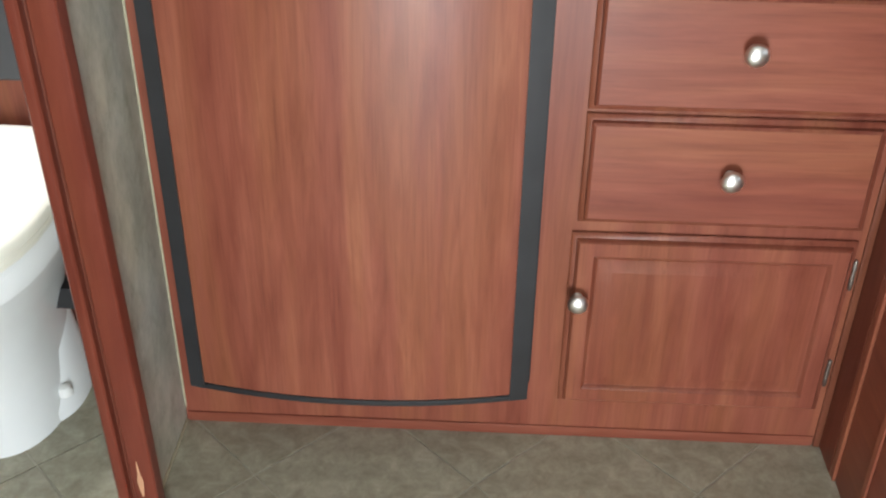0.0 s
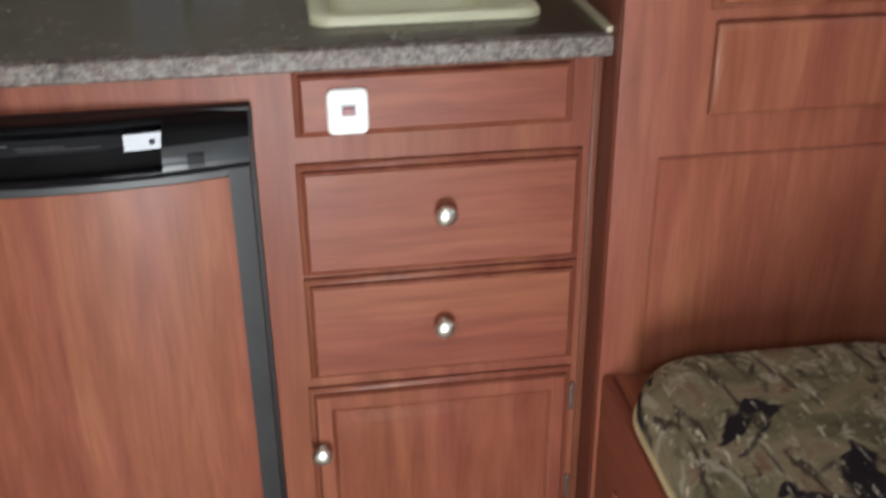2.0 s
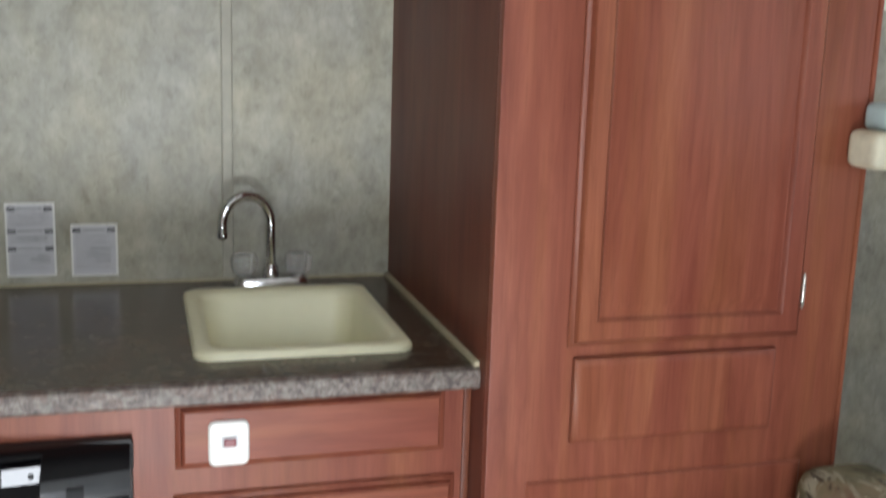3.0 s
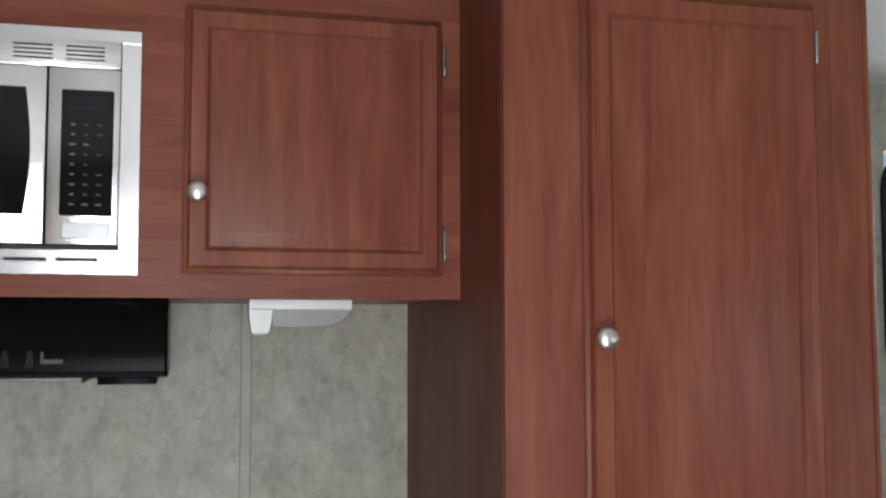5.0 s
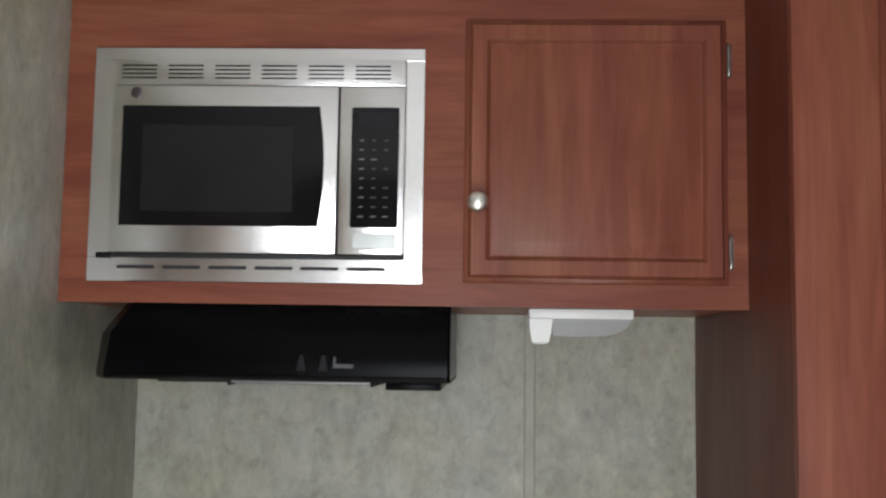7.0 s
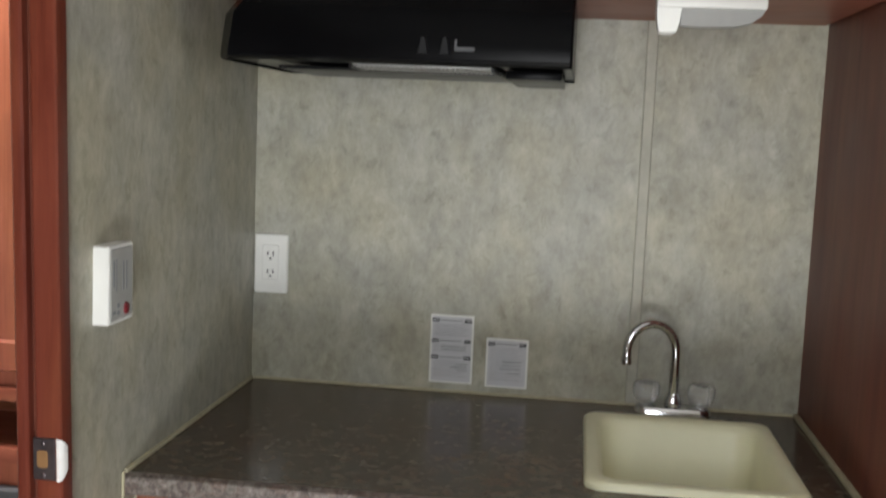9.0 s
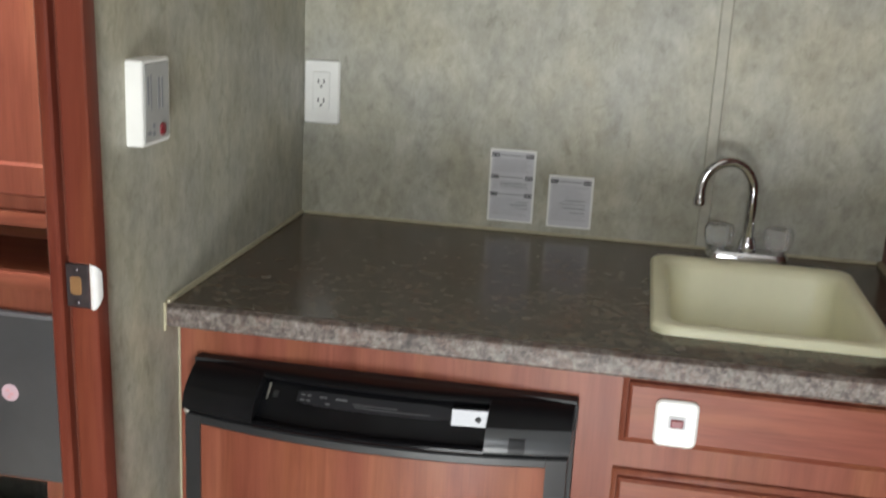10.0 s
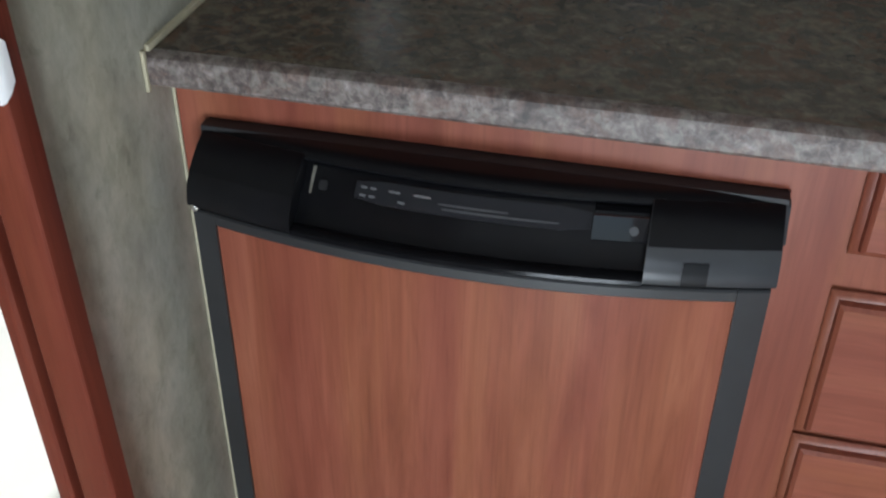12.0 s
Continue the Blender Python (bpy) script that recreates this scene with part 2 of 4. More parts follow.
BATTEN = plain("wallpaper_batten", (0.41, 0.395, 0.325), 0.5, vary=0.15, scale=20)
DARK_GREY = plain("dark_grey_board", (0.045, 0.046, 0.050), 0.5, vary=0.12)
PIPING = plain("cream_piping", (0.52, 0.43, 0.24), 0.7)
CREAM_VINYL = plain("cream_vinyl", (0.60, 0.57, 0.44), 0.6, vary=0.14, scale=30, bump=0.3)
PALE_BLUE = plain("pale_blue_cloth", (0.42, 0.54, 0.55), 0.85, bump=0.4)
RUBBER = plain("black_rubber", (0.015, 0.015, 0.016), 0.55)
# darkened cherry that stands in for shade in a groove and a gap
SEAM_SHADE = wood("cherry_seam_shade", "z", 0.62, 0.4)


def glass(name, rough, tint=(1, 1, 1), clear=1.0):
    n = Nodes(name, rough)
    n.b.inputs["Transmission Weight"].default_value = clear
    n.b.inputs["IOR"].default_value = 1.45
    n.color(tint)
    return n.m


ACRYLIC, PANE = glass("clear_acrylic", 0.14, (0.96, 0.97, 0.97), 0.82), glass("window_glass", 0.0)
SMOKED = plain("smoked_glass", (0.008, 0.008, 0.009), 0.08, vary=0.1, spec=0.25)
LENS = plain("frosted_lens", (0.30, 0.30, 0.29), 0.3)

# ---- building helpers ----


def thing(name, loc, label, category, group="", kind=""):
    ob = new(name)
    ob.location = loc
    ob.empty_display_size = 0.05
    return tagged(ob, label, category, group, kind)


def root_of(ob):
    while ob.parent:
        ob = ob.parent
    return ob


def to_mesh(name, bm, mat, smooth=True):
    me = bpy.data.meshes.new(name)
    bmesh.ops.recalc_face_normals(bm, faces=bm.faces)
    bm.to_mesh(me)
    bm.free()
    me.materials.append(mat)
    if smooth:
        me.polygons.foreach_set("use_smooth", [True] * len(me.polygons))
        me.set_sharp_from_angle(angle=radians(35))
    return me


def darker_rims(ob):
    """The routed edges and grooves of a front are toned darker than its face."""
    ob.data.materials.append(WOOD_ROUTED)
    for p in ob.data.polygons:
        if abs(p.normal.y) < 0.96:
            p.material_index = 1
    return ob


def part(name, bm, mat, parent, label=""):
    """One mesh, built in world places, as a part of its thing."""
    bmesh.ops.translate(bm, verts=bm.verts, vec=-Vector(root_of(parent).location))
    ob = new(name, to_mesh(name, bm, mat))
    ob.parent = parent
    return tagged(ob, label) if label else ob


def single(name, bm, mat, label, category="", kind="", group=""):
    """One mesh that is a thing of its own."""
    return tagged(new(name, to_mesh(name, bm, mat)), label, category, group, kind)


def box(x0, x1, y0, y1, z0, z1, bevel=0.0, seg=2):
    bm = bmesh.new()
    bmesh.ops.create_cube(bm, size=1, matrix=Matrix.LocRotScale(((x0 + x1) / 2, (y0 + y1) / 2, (z0 + z1) / 2), None, (abs(x1 - x0), abs(y1 - y0), abs(z1 - z0))))
    if bevel:
        bmesh.ops.bevel(bm, geom=bm.edges[:], offset=bevel, segments=seg, affect="EDGES", profile=0.6)
    return bm


def join(*parts):
    """Several bmeshes in one."""
    out = parts[0]
    for other in parts[1:]:
        me = bpy.data.meshes.new("tmp")
        other.to_mesh(me)
        other.free()
        out.from_mesh(me)
        bpy.data.meshes.remove(me)
    return out


def loft(rings, cap=(True, True)):
    """Skin over closed rings of the same count of places."""
    bm = bmesh.new()
    rows = [[bm.verts.new(p) for p in ring] for ring in rings]
    n = len(rows[0])
    for a, b in zip(rows, rows[1:]):
        for i in range(n):
            bm.faces.new((a[i], a[(i + 1) % n], b[(i + 1) % n], b[i]))
    if cap[0]:
        bm.faces.new(rows[0])
    if cap[1]:
        bm.faces.new(rows[-1])
    return bm


def rrect(x0, x1, y0, y1, r, n=5):
    """A rounded rectangle's outline in the plane."""
    out = []
    for cx, cy, a in ((x1 - r, y1 - r, 0), (x0 + r, y1 - r, 90), (x0 + r, y0 + r, 180), (x1 - r, y0 + r, 270)):
        for i in range(n + 1):
            t = radians(a + 90 * i / n)
            out.append((cx + r * math.cos(t), cy + r * math.sin(t)))
    return out


def plate_xz(x0, x1, z0, z1, y0, y1, r=0.004, n=4, edge=0.0015):
    """A thin upright plate with rounded corners and a softened front rim; y0 is its front."""
    flat = [(y1, 0), (y0 + edge, 0), (y0, edge)]
    return loft([[(x, y, z) for x, z in rrect(x0 + d, x1 - d, z0 + d, z1 - d, max(r - d, 0.0005), n)] for y, d in flat])


def plate_yz(y0, y1, z0, z1, x0, x1, r=0.004, n=4, edge=0.0015):
    """The same on a wall that runs along y; x1 is its front."""
    flat = [(x0, 0), (x1 - edge, 0), (x1, edge)]
    return loft([[(x, y, z) for y, z in rrect(y0 + d, y1 - d, z0 + d, z1 - d, max(r - d, 0.0005), n)] for x, d in flat])


def lathe(profile, axis, at, n=24):
    """Profile rows of (radius, along) spun about an axis through a place; along runs with the axis."""
    ax = Vector(axis).normalized()
    u = ax.orthogonal().normalized()
    w = ax.cross(u)
    return loft([[Vector(at) + ax * h + (u * math.cos(2 * math.pi * i / n) + w * math.sin(2 * math.pi * i / n)) * r for i in range(n)] for r, h in profile])


def tube(points, r, n=14):
    """A round bar along a line of places."""
    pts = [Vector(p) for p in points]
    rings, up = [], None
    for i, p in enumerate(pts):
        d = (pts[min(i + 1, len(pts) - 1)] - pts[max(i - 1, 0)]).normalized()
        up = d.orthogonal().normalized() if up is None else (up - d * up.dot(d)).normalized()
        side = d.cross(up)
        rr = r[i] if isinstance(r, list) else r
        rings.append([p + (up * math.cos(2 * math.pi * k / n) + side * math.sin(2 * math.pi * k / n)) * rr for k in range(n)])
    return loft(rings)


def framed(x0, x1, z0, z1, steps, back, gap=0.0):
    """An upright front built from rings: steps are (inset, y) from the rim inwards; the last ring is closed.
    gap: how far the front stands off what it hangs on, with a shadow gap behind its rim."""
    rings = [[(x0 + d, y, z0 + d), (x1 - d, y, z0 + d), (x1 - d, y, z1 - d), (x0 + d, y, z1 - d)] for d, y in ((gap, back), (gap, back - gap), (0, back - gap))] if gap else [[(x0, back, z0), (x1, back, z0), (x1, back, z1), (x0, back, z1)]]
    rings += [[(x0 + d, y, z0 + d), (x1 - d, y, z0 + d), (x1 - d, y, z1 - d), (x0 + d, y, z1 - d)] for d, y in steps]
    return loft(rings)


def knob(parent, x, y, z, r=0.0165):
    """A round nickel cabinet knob on a flared stem; y is the wood it stands on."""
    prof = [(0.0085, 0), (0.0085, 0.002), (0.0055, 0.006), (0.0055, 0.011), (r * 0.8, 0.015), (r, 0.019), (r * 0.97, 0.022), (r * 0.82, 0.026), (r * 0.5, 0.0285), (0.001, 0.0295)]
    return part("knob", lathe(prof, (0, -1, 0), (x, y, z), 20), NICKEL, parent, "round satin nickel knob")


def hinge(parent, x, y, z, h=0.055):
    """A slim barrel with finials and three knuckles, and the leaf that it turns on."""
    prof = [(0.0008, 0), (0.0022, 0.001), (0.0022, 0.003), (0.0033, 0.0045)]
    for k in range(1, 4):
        top = 0.0045 + (h - 0.009) * k / 3
        prof += [(0.0033, top - 0.0012), (0.0026, top - 0.0006), (0.0033, top)]
    prof += [(0.0022, h - 0.003), (0.0022, h - 0.001), (0.0008, h)]
    bm = lathe(prof, (0, 0, 1), (x, y - 0.004, z - h / 2), 10)
    bm = join(bm, box(x, x + 0.0050, y - 0.002, y + 0.0005, z - h / 2 + 0.004, z + h / 2 - 0.004, 0.0006, 1))
    return part("hinge", bm, HINGE_METAL, parent, "slim nickel hinge barrel")


def panel_door(parent, x0, x1, z0, z1, face, knob_at, hinge_x, hinge_zs, name="door", thick=0.019, rail=0.042):
    """An overlay door with a routed rim, a sunk field and its own raised panel."""
    y = face - thick
    rim_bm = framed(x0, x1, z0, z1, [(0, y + 0.014), (0.002, y + 0.0115), (0.0075, y + 0.0095), (0.009, y + 0.003), (0.012, y), (rail - 0.008, y), (rail - 0.0045, y + 0.0025), (rail - 0.002, y + 0.0065), (rail, y + 0.007)], face - 0.0005, 0.0032)
    d = darker_rims(part(name, rim_bm, WOOD_Z, parent))
    a = rail + 0.0005
    field = framed(x0 + a, x1 - a, z0 + a, z1 - a, [(0.0, y + 0.0064), (0.003, y + 0.0061), (0.020, y + 0.0025), (0.023, y + 0.0022)], y + 0.0075)
    part("panel", field, WOOD_PANEL, d)
    if knob_at:
        knob(d, knob_at[0], y, knob_at[1])
    for hz in hinge_zs:
        hinge(d, hinge_x, face, hz)
    return d


def drawer_front(parent, x0, x1, z0, z1, face, knob_at=None, name="drawer_front"):
    y = face - 0.019
    bm = framed(x0, x1, z0, z1, [(0, y + 0.014), (0.002, y + 0.0115), (0.0075, y + 0.0095), (0.009, y + 0.003), (0.013, y), (0.016, y)], face - 0.0005, 0.0032)
    d = darker_rims(part(name, bm, WOOD_X, parent))
    if knob_at:
        knob(d, knob_at[0], y, knob_at[1])
    return d


def wall_with_holes(x0, x1, z0, z1, y0, y1, holes):
    """A wall along x with openings (x0, x1, z0, z1) that go through it."""
    xs = sorted({x0, x1, *(v for h in holes for v in h[:2])})
    zs = sorted({z0, z1, *(v for h in holes for v in h[2:])})
    bm = bmesh.new()
    for a, b in zip(xs, xs[1:]):
        for c, d in zip(zs, zs[1:]):
            if not any(h[0] <= (a + b) / 2 <= h[1] and h[2] <= (c + d) / 2 <= h[3] for h in holes):
                bm = join(bm, box(a, b, y0, y1, c, d))
    bmesh.ops.remove_doubles(bm, verts=bm.verts, dist=1e-5)
    inner = [f for f in bm.faces if sum(1 for g in bm.faces if g is not f and (g.calc_center_median() - f.calc_center_median()).length < 1e-5)]
    bmesh.ops.delete(bm, geom=inner, context="FACES")
    return bm

# ---- the shell of the trailer ----
LEFT, RIGHT, BACK, FACE, CEIL = -0.276, 0.802, 1.678, 1.103, 2.214
COUNTER, UFACE, PFACE = 0.969, 1.259, 1.018
WEST, EAST, SOUTH = -1.30, 3.10, -0.78

single("floor", box(WEST, EAST, SOUTH, BACK, -0.06, -0.0025), GROUT, "pale joints of a stone-print vinyl floor", "floor", "structure")
floor = bpy.data.objects["floor"]
single("wall_north", wall_with_holes(WEST, EAST, -0.06, CEIL, BACK, BACK + 0.05, [(1.905, 2.72, 1.53, 2.06)]), WALLPAPER, "mottled grey-green wallpapered back wall", "wall", "structure")
single("wall_south", wall_with_holes(WEST, EAST, -0.06, CEIL, SOUTH - 0.05, SOUTH, [(0.07, 0.59, 0.02, 1.88), (1.95, 2.75, 1.14, 1.76)]), WALLPAPER, "mottled grey-green wall with an open entry doorway", "wall", "structure")
single("wall_west", box(WEST - 0.05, WEST, SOUTH - 0.05, BACK + 0.05, -0.06, CEIL), WHITE_PAINT, "plain white end wall of the bathroom", "wall", "structure")
# unseen end wall: dark to cut bounce, opening added for the fill lamp
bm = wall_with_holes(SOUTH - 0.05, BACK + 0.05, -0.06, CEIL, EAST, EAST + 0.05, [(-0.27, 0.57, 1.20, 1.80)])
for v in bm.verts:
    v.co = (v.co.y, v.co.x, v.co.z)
single("wall_east", bm, TAUPE, "plain taupe end wall with an added window opening", "wall", "structure")
bm = bmesh.new()
y0, y1 = SOUTH - 0.05, BACK + 0.05
# the hole above the bathroom is added to let the fill lamp in
for a in ((WEST - 0.05, -0.76, y0, y1), (-0.76, -0.44, y0, 0.92), (-0.76, -0.44, 1.24, y1), (-0.44, EAST + 0.05, y0, y1)):
    bm = join(bm, box(*a, CEIL, CEIL + 0.05))
single("ceiling", bm, WHITE_PAINT, "white ceiling", "ceiling", "structure")

# the partition to the bathroom, and the doorway that stands at its end
single("wall_partition", box(LEFT - 0.020, LEFT, 0.868, BACK, 0, CEIL), WALLPAPER, "mottled grey-green partition wall beside the counter", "wall", "structure")
single("wall_partition_near", box(LEFT - 0.020, LEFT, SOUTH, 0.06, 0, CEIL), WALLPAPER, "mottled partition wall at the other side of the bathroom doorway", "wall", "structure")
single("wall_over_door", box(LEFT - 0.020, LEFT, 0.06, 0.868, 1.98, CEIL), WALLPAPER, "mottled wallpaper above the bathroom doorway", "wall", "structure")

JY = 0.838
jamb = thing("door_jamb", (LEFT - 0.02, JY, 0), "cherry-stained wooden door jamb with a rounded stop and worn foot", "door jamb", kind="structure")
part("post", box(-0.2715, -0.2365, JY, JY + 0.030, 0.0, 2.0, 0.005, 3), WOOD_JAMB, jamb)
part("stop", box(-0.2955, -0.2785, JY - 0.004, JY + 0.0275, 0.0, 2.0, 0.007, 3), WOOD_JAMB, jamb, "rounded wooden door stop")
# groove bottom painted dark for the shade inside it
part("groove", box(-0.2790, -0.2710, JY + 0.012, JY + 0.027, 0.0, 1.99), SEAM_SHADE, jamb, "groove between stop and post, darkened for its shade")
scar = loft([[(-0.257 + w * s_, JY - 0.0012, z) for s_ in (-1, 1)] + [(-0.257 + w * s_, JY + 0.0006, z) for s_ in (1, -1)] for w, z in ((0.001, 0.085), (0.003, 0.10), (0.0045, 0.115), (0.002, 0.13), (0.0006, 0.155))])
part("chip", scar, plain("bare_wood", (0.5, 0.27, 0.15), 0.6), jamb, "pale bare chip in the finish")
strike = part("strike_plate", plate_xz(-0.2745, -0.2445, 1.034, 1.089, JY - 0.0015, JY + 0.0005, 0.002), PEWTER, jamb, "dark pewter strike plate")
part("latch_hole", plate_xz(-0.2695, -0.2535, 1.0495, 1.0735, JY - 0.0024, JY - 0.0008, 0.005), BRASS, strike, "bare wood showing in the latch hole")
for z in (1.041, 1.082):
    part("screw", lathe([(0.0030, 0), (0.0030, 0.001), (0.0018, 0.0016)], (0, -1, 0), (-0.2605, JY - 0.0013, z), 10), PEWTER, strike)
lip = [(-0.2428, JY - 0.0016), (-0.2398, JY - 0.0026), (-0.2372, JY + 0.000), (-0.2360, JY + 0.006), (-0.2356, JY + 0.013)]
bm = loft([[(x, y, 1.0615 - h * k), (x + 0.0012, y - 0.0008, 1.0615 - h * k), (x + 0.0012, y - 0.0008, 1.0615 + h * k), (x, y, 1.0615 + h * k)] for (x, y), k, h in zip(lip, (1, 1, 0.95, 0.80, 0.55), (0.0275,) * 5)])
part("strike_lip", bm, plain("bright_lip", (0.88, 0.88, 0.87), 0.25), strike, "bright curved strike lip")
for ob in [strike, *strike.children]:
    for v in ob.data.vertices:
        v.co.z -= 0.003
for ob in jamb.children_recursive:
    for v in ob.data.vertices:
        v.co.x -= 0.0230 + 0.0160 * (v.co.z - 1.06)  # the jamb leans a little
far_jamb = thing("door_jamb", (LEFT - 0.02, 0.03, 0), "cherry-stained wooden jamb on the other side of the doorway", "door jamb", kind="structure")
part("post", box(-0.304, -0.245, 0.030, 0.086, 0.0, 1.98, 0.003), WOOD_Z, far_jamb)
head = thing("door_head", (LEFT - 0.02, 0.4, 1.92), "cherry-stained wooden head of the doorway", "door frame", kind="structure")
part("rail", box(-0.304, -0.245, 0.0865, 0.833, 1.94, 1.98, 0.003), WOOD_Y, head)

# wall trim
single("trim_batten", loft([[(x + 0.475, y, z) for x, y in ((0, BACK - 0.0005), (0.0, BACK - 0.003), (0.0025, BACK - 0.0055), (0.0190, BACK - 0.0055), (0.0215, BACK - 0.003), (0.0215, BACK - 0.0005))] for z in (COUNTER + 0.0062, 1.30, 1.7075)]), BATTEN, "narrow wallpapered batten strip covering a wall joint", "trim", "structure")
single("trim_caulk_left", box(LEFT + 0.0002, LEFT + 0.006, 1.060, BACK - 0.006, COUNTER, COUNTER + 0.007, 0.002), CAULK, "beige caulk bead between counter and partition", "trim", "structure")
single("trim_caulk_back", box(LEFT + 0.006, RIGHT - 0.009, BACK - 0.006, BACK - 0.0004, COUNTER, COUNTER + 0.006, 0.002), CAULK, "beige caulk bead between counter and back wall", "trim", "structure")
single("trim_caulk_right", box(RIGHT - 0.009, RIGHT - 0.0004, 1.062, BACK - 0.007, COUNTER, COUNTER + 0.009, 0.002), CAULK, "beige caulk strip between counter and pantry side", "trim", "structure")
single("trim_corner", box(LEFT + 0.0002, LEFT + 0.0034, FACE - 0.0034, FACE - 0.0004, 0.03, 0.935, 0.0012), CAULK, "thin pale corner bead beside the fridge cabinet", "trim", "structure")
single("baseboard", box(LEFT + 0.0002, LEFT + 0.0035, 0.870, FACE - 0.006, 0, 0.006, 0.001), CAULK, "thin pale bead at the foot of the partition", "trim", "structure")
single("trim_ceiling", box(LEFT, RIGHT, UFACE - 0.008, UFACE - 0.001, 2.203, CEIL - 0.001, 0.002), WOOD_X, "cherry moulding where the cupboard meets the ceiling", "trim", "structure")
clip = thing("ceiling_clip", (0.62, 1.215, CEIL), "small pale plastic clip on the ceiling", "clip")
part("body", box(0.604, 0.640, 1.200, 1.230, CEIL - 0.012, CEIL, 0.003), WHITE_PLASTIC, clip)

# windows
win = thing("window_1", (2.32, BACK, 1.535), "black-framed trailer window with rounded corners", "window", kind="structure")
ring = lambda d, y: [(x, y, z) for x, z in rrect(1.905 + d, 2.72 - d, 1.53 + d, 2.06 - d, 0.09 - d, 6)]
part("window_frame", loft([ring(-0.012, BACK - 0.0006), ring(-0.012, BACK - 0.010), ring(-0.006, BACK - 0.014), ring(0.014, BACK - 0.014), ring(0.022, BACK - 0.006), ring(0.022, BACK + 0.03)], (False, False)), BLACK_SATIN, win, "black rounded window frame")
pane = part("pane", loft([ring(0.018, BACK + 0.020), ring(0.018, BACK + 0.024)]), PANE, win, "clear window pane")
pane.visible_shadow = False
part("shade_cord", tube([(1.965, BACK - 0.016, 2.05), (1.962, BACK - 0.016, 1.81), (1.968, BACK - 0.016, 1.66), (1.957, BACK - 0.016, 1.58)], 0.0022, 8), BLACK_SATIN, win, "thin dark shade cord")
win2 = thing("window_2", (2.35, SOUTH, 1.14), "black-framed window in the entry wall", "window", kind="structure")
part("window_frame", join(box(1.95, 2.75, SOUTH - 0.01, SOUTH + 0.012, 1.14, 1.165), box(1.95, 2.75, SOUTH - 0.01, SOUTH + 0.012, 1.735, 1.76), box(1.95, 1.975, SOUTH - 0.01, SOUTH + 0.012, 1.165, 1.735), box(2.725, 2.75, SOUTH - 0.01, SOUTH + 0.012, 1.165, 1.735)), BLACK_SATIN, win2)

# frame of the added end opening, never in view
fill_win = thing("window_3", (EAST, 0.15, 1.20), "black-framed unseen window added in the end wall to brighten the partition", "window", kind="structure")
part("window_frame", join(box(EAST - 0.012, EAST + 0.01, -0.27, 0.57, 1.20, 1.225), box(EAST - 0.012, EAST + 0.01, -0.27, 0.57, 1.775, 1.80), box(EAST - 0.012, EAST + 0.01, -0.27, -0.245, 1.225, 1.775), box(EAST - 0.012, EAST + 0.01, 0.545, 0.57, 1.225, 1.775)), BLACK_SATIN, fill_win)

# ---- base cabinet ----
base = thing("base_cabinet", (0.26, FACE, 0), "cherry-stained base cabinet with two drawers, a door and a fridge opening", "cabinet")
FX0, FX1, FZ0, FZ1 = -0.245, 0.307, 0.124, 0.885
bm = wall_with_holes(LEFT + 0.0005, RIGHT - 0.0005, 0, 0.936, FACE, FACE + 0.018, [(FX0, FX1, FZ0, FZ1)])
part("face_frame", bm, WOOD_Z, base)
part("carcass", join(box(LEFT + 0.0005, RIGHT - 0.0005, FACE + 0.018, BACK - 0.001, 0.0, 0.016), box(FX1 + 0.004, FX1 + 0.018, FACE + 0.018, BACK - 0.001, 0.016, 0.930)), WOOD_Y, base, "plain inner boards")
part("kick_rail", box(LEFT + 0.004, RIGHT - 0.014, FACE - 0.0035, FACE - 0.0003, 0.0, 0.020, 0.0012), WOOD_X, base)
drawer_front(base, 0.365, 0.760, 0.830, 0.930, FACE, None, "false_front")
drawer_front(base, 0.361, 0.779, 0.611, 0.789, FACE, (0.572, 0.710))
drawer_front(base, 0.361, 0.779, 0.428, 0.604, FACE, (0.569, 0.520))
panel_door(base, 0.355, 0.779, 0.083, 0.409, FACE, (0.370, 0.300), 0.783, (0.348, 0.158))
# strip added as the shaded seam between cabinet and pantry
part("side_stile", box(RIGHT - 0.012, RIGHT - 0.0005, FACE - 0.006, FACE - 0.0003, 0.0, 0.935, 0.002), SEAM_SHADE, base, "dark strip standing for the shaded gap beside the pantry")

# control plate on the false drawer front
plate = thing("switch_plate", (0.437, FACE - 0.019, 0.870), "white rounded switch plate with a small red rocker", "switch")
part("plate", plate_xz(0.410, 0.467, 0.838, 0.904, FACE - 0.026, FACE - 0.0194, 0.010, 5, 0.003), WHITE_PLASTIC, plate)
r = part("rocker_frame", plate_xz(0.428, 0.451, 0.865, 0.883, FACE - 0.029, FACE - 0.0262, 0.002), PAPER, plate, "pale rocker surround")
part("rocker", plate_xz(0.431, 0.448, 0.8680, 0.8800, FACE - 0.032, FACE - 0.0292, 0.002), RED, r, "dark red rocker")

# ---- worktop, sink and tap ----
SX0, SX1, SY0, SY1 = 0.395, 0.728, 1.152, 1.568
top = thing("countertop", (0.26, 1.33, 0.933), "dark speckled laminate countertop with a rolled front edge", "countertop")
ox0, ox1, oy1 = LEFT + 0.0008, RIGHT - 0.0008, BACK - 0.0008
h = 0.02
bm = wall_with_holes(ox0, ox1, 1.070, oy1, 0.937, COUNTER, [(SX0 + h, SX1 - h, SY0 + h, SY1 - h)])
for v in bm.verts:
    v.co = (v.co.x, v.co.z, v.co.y)
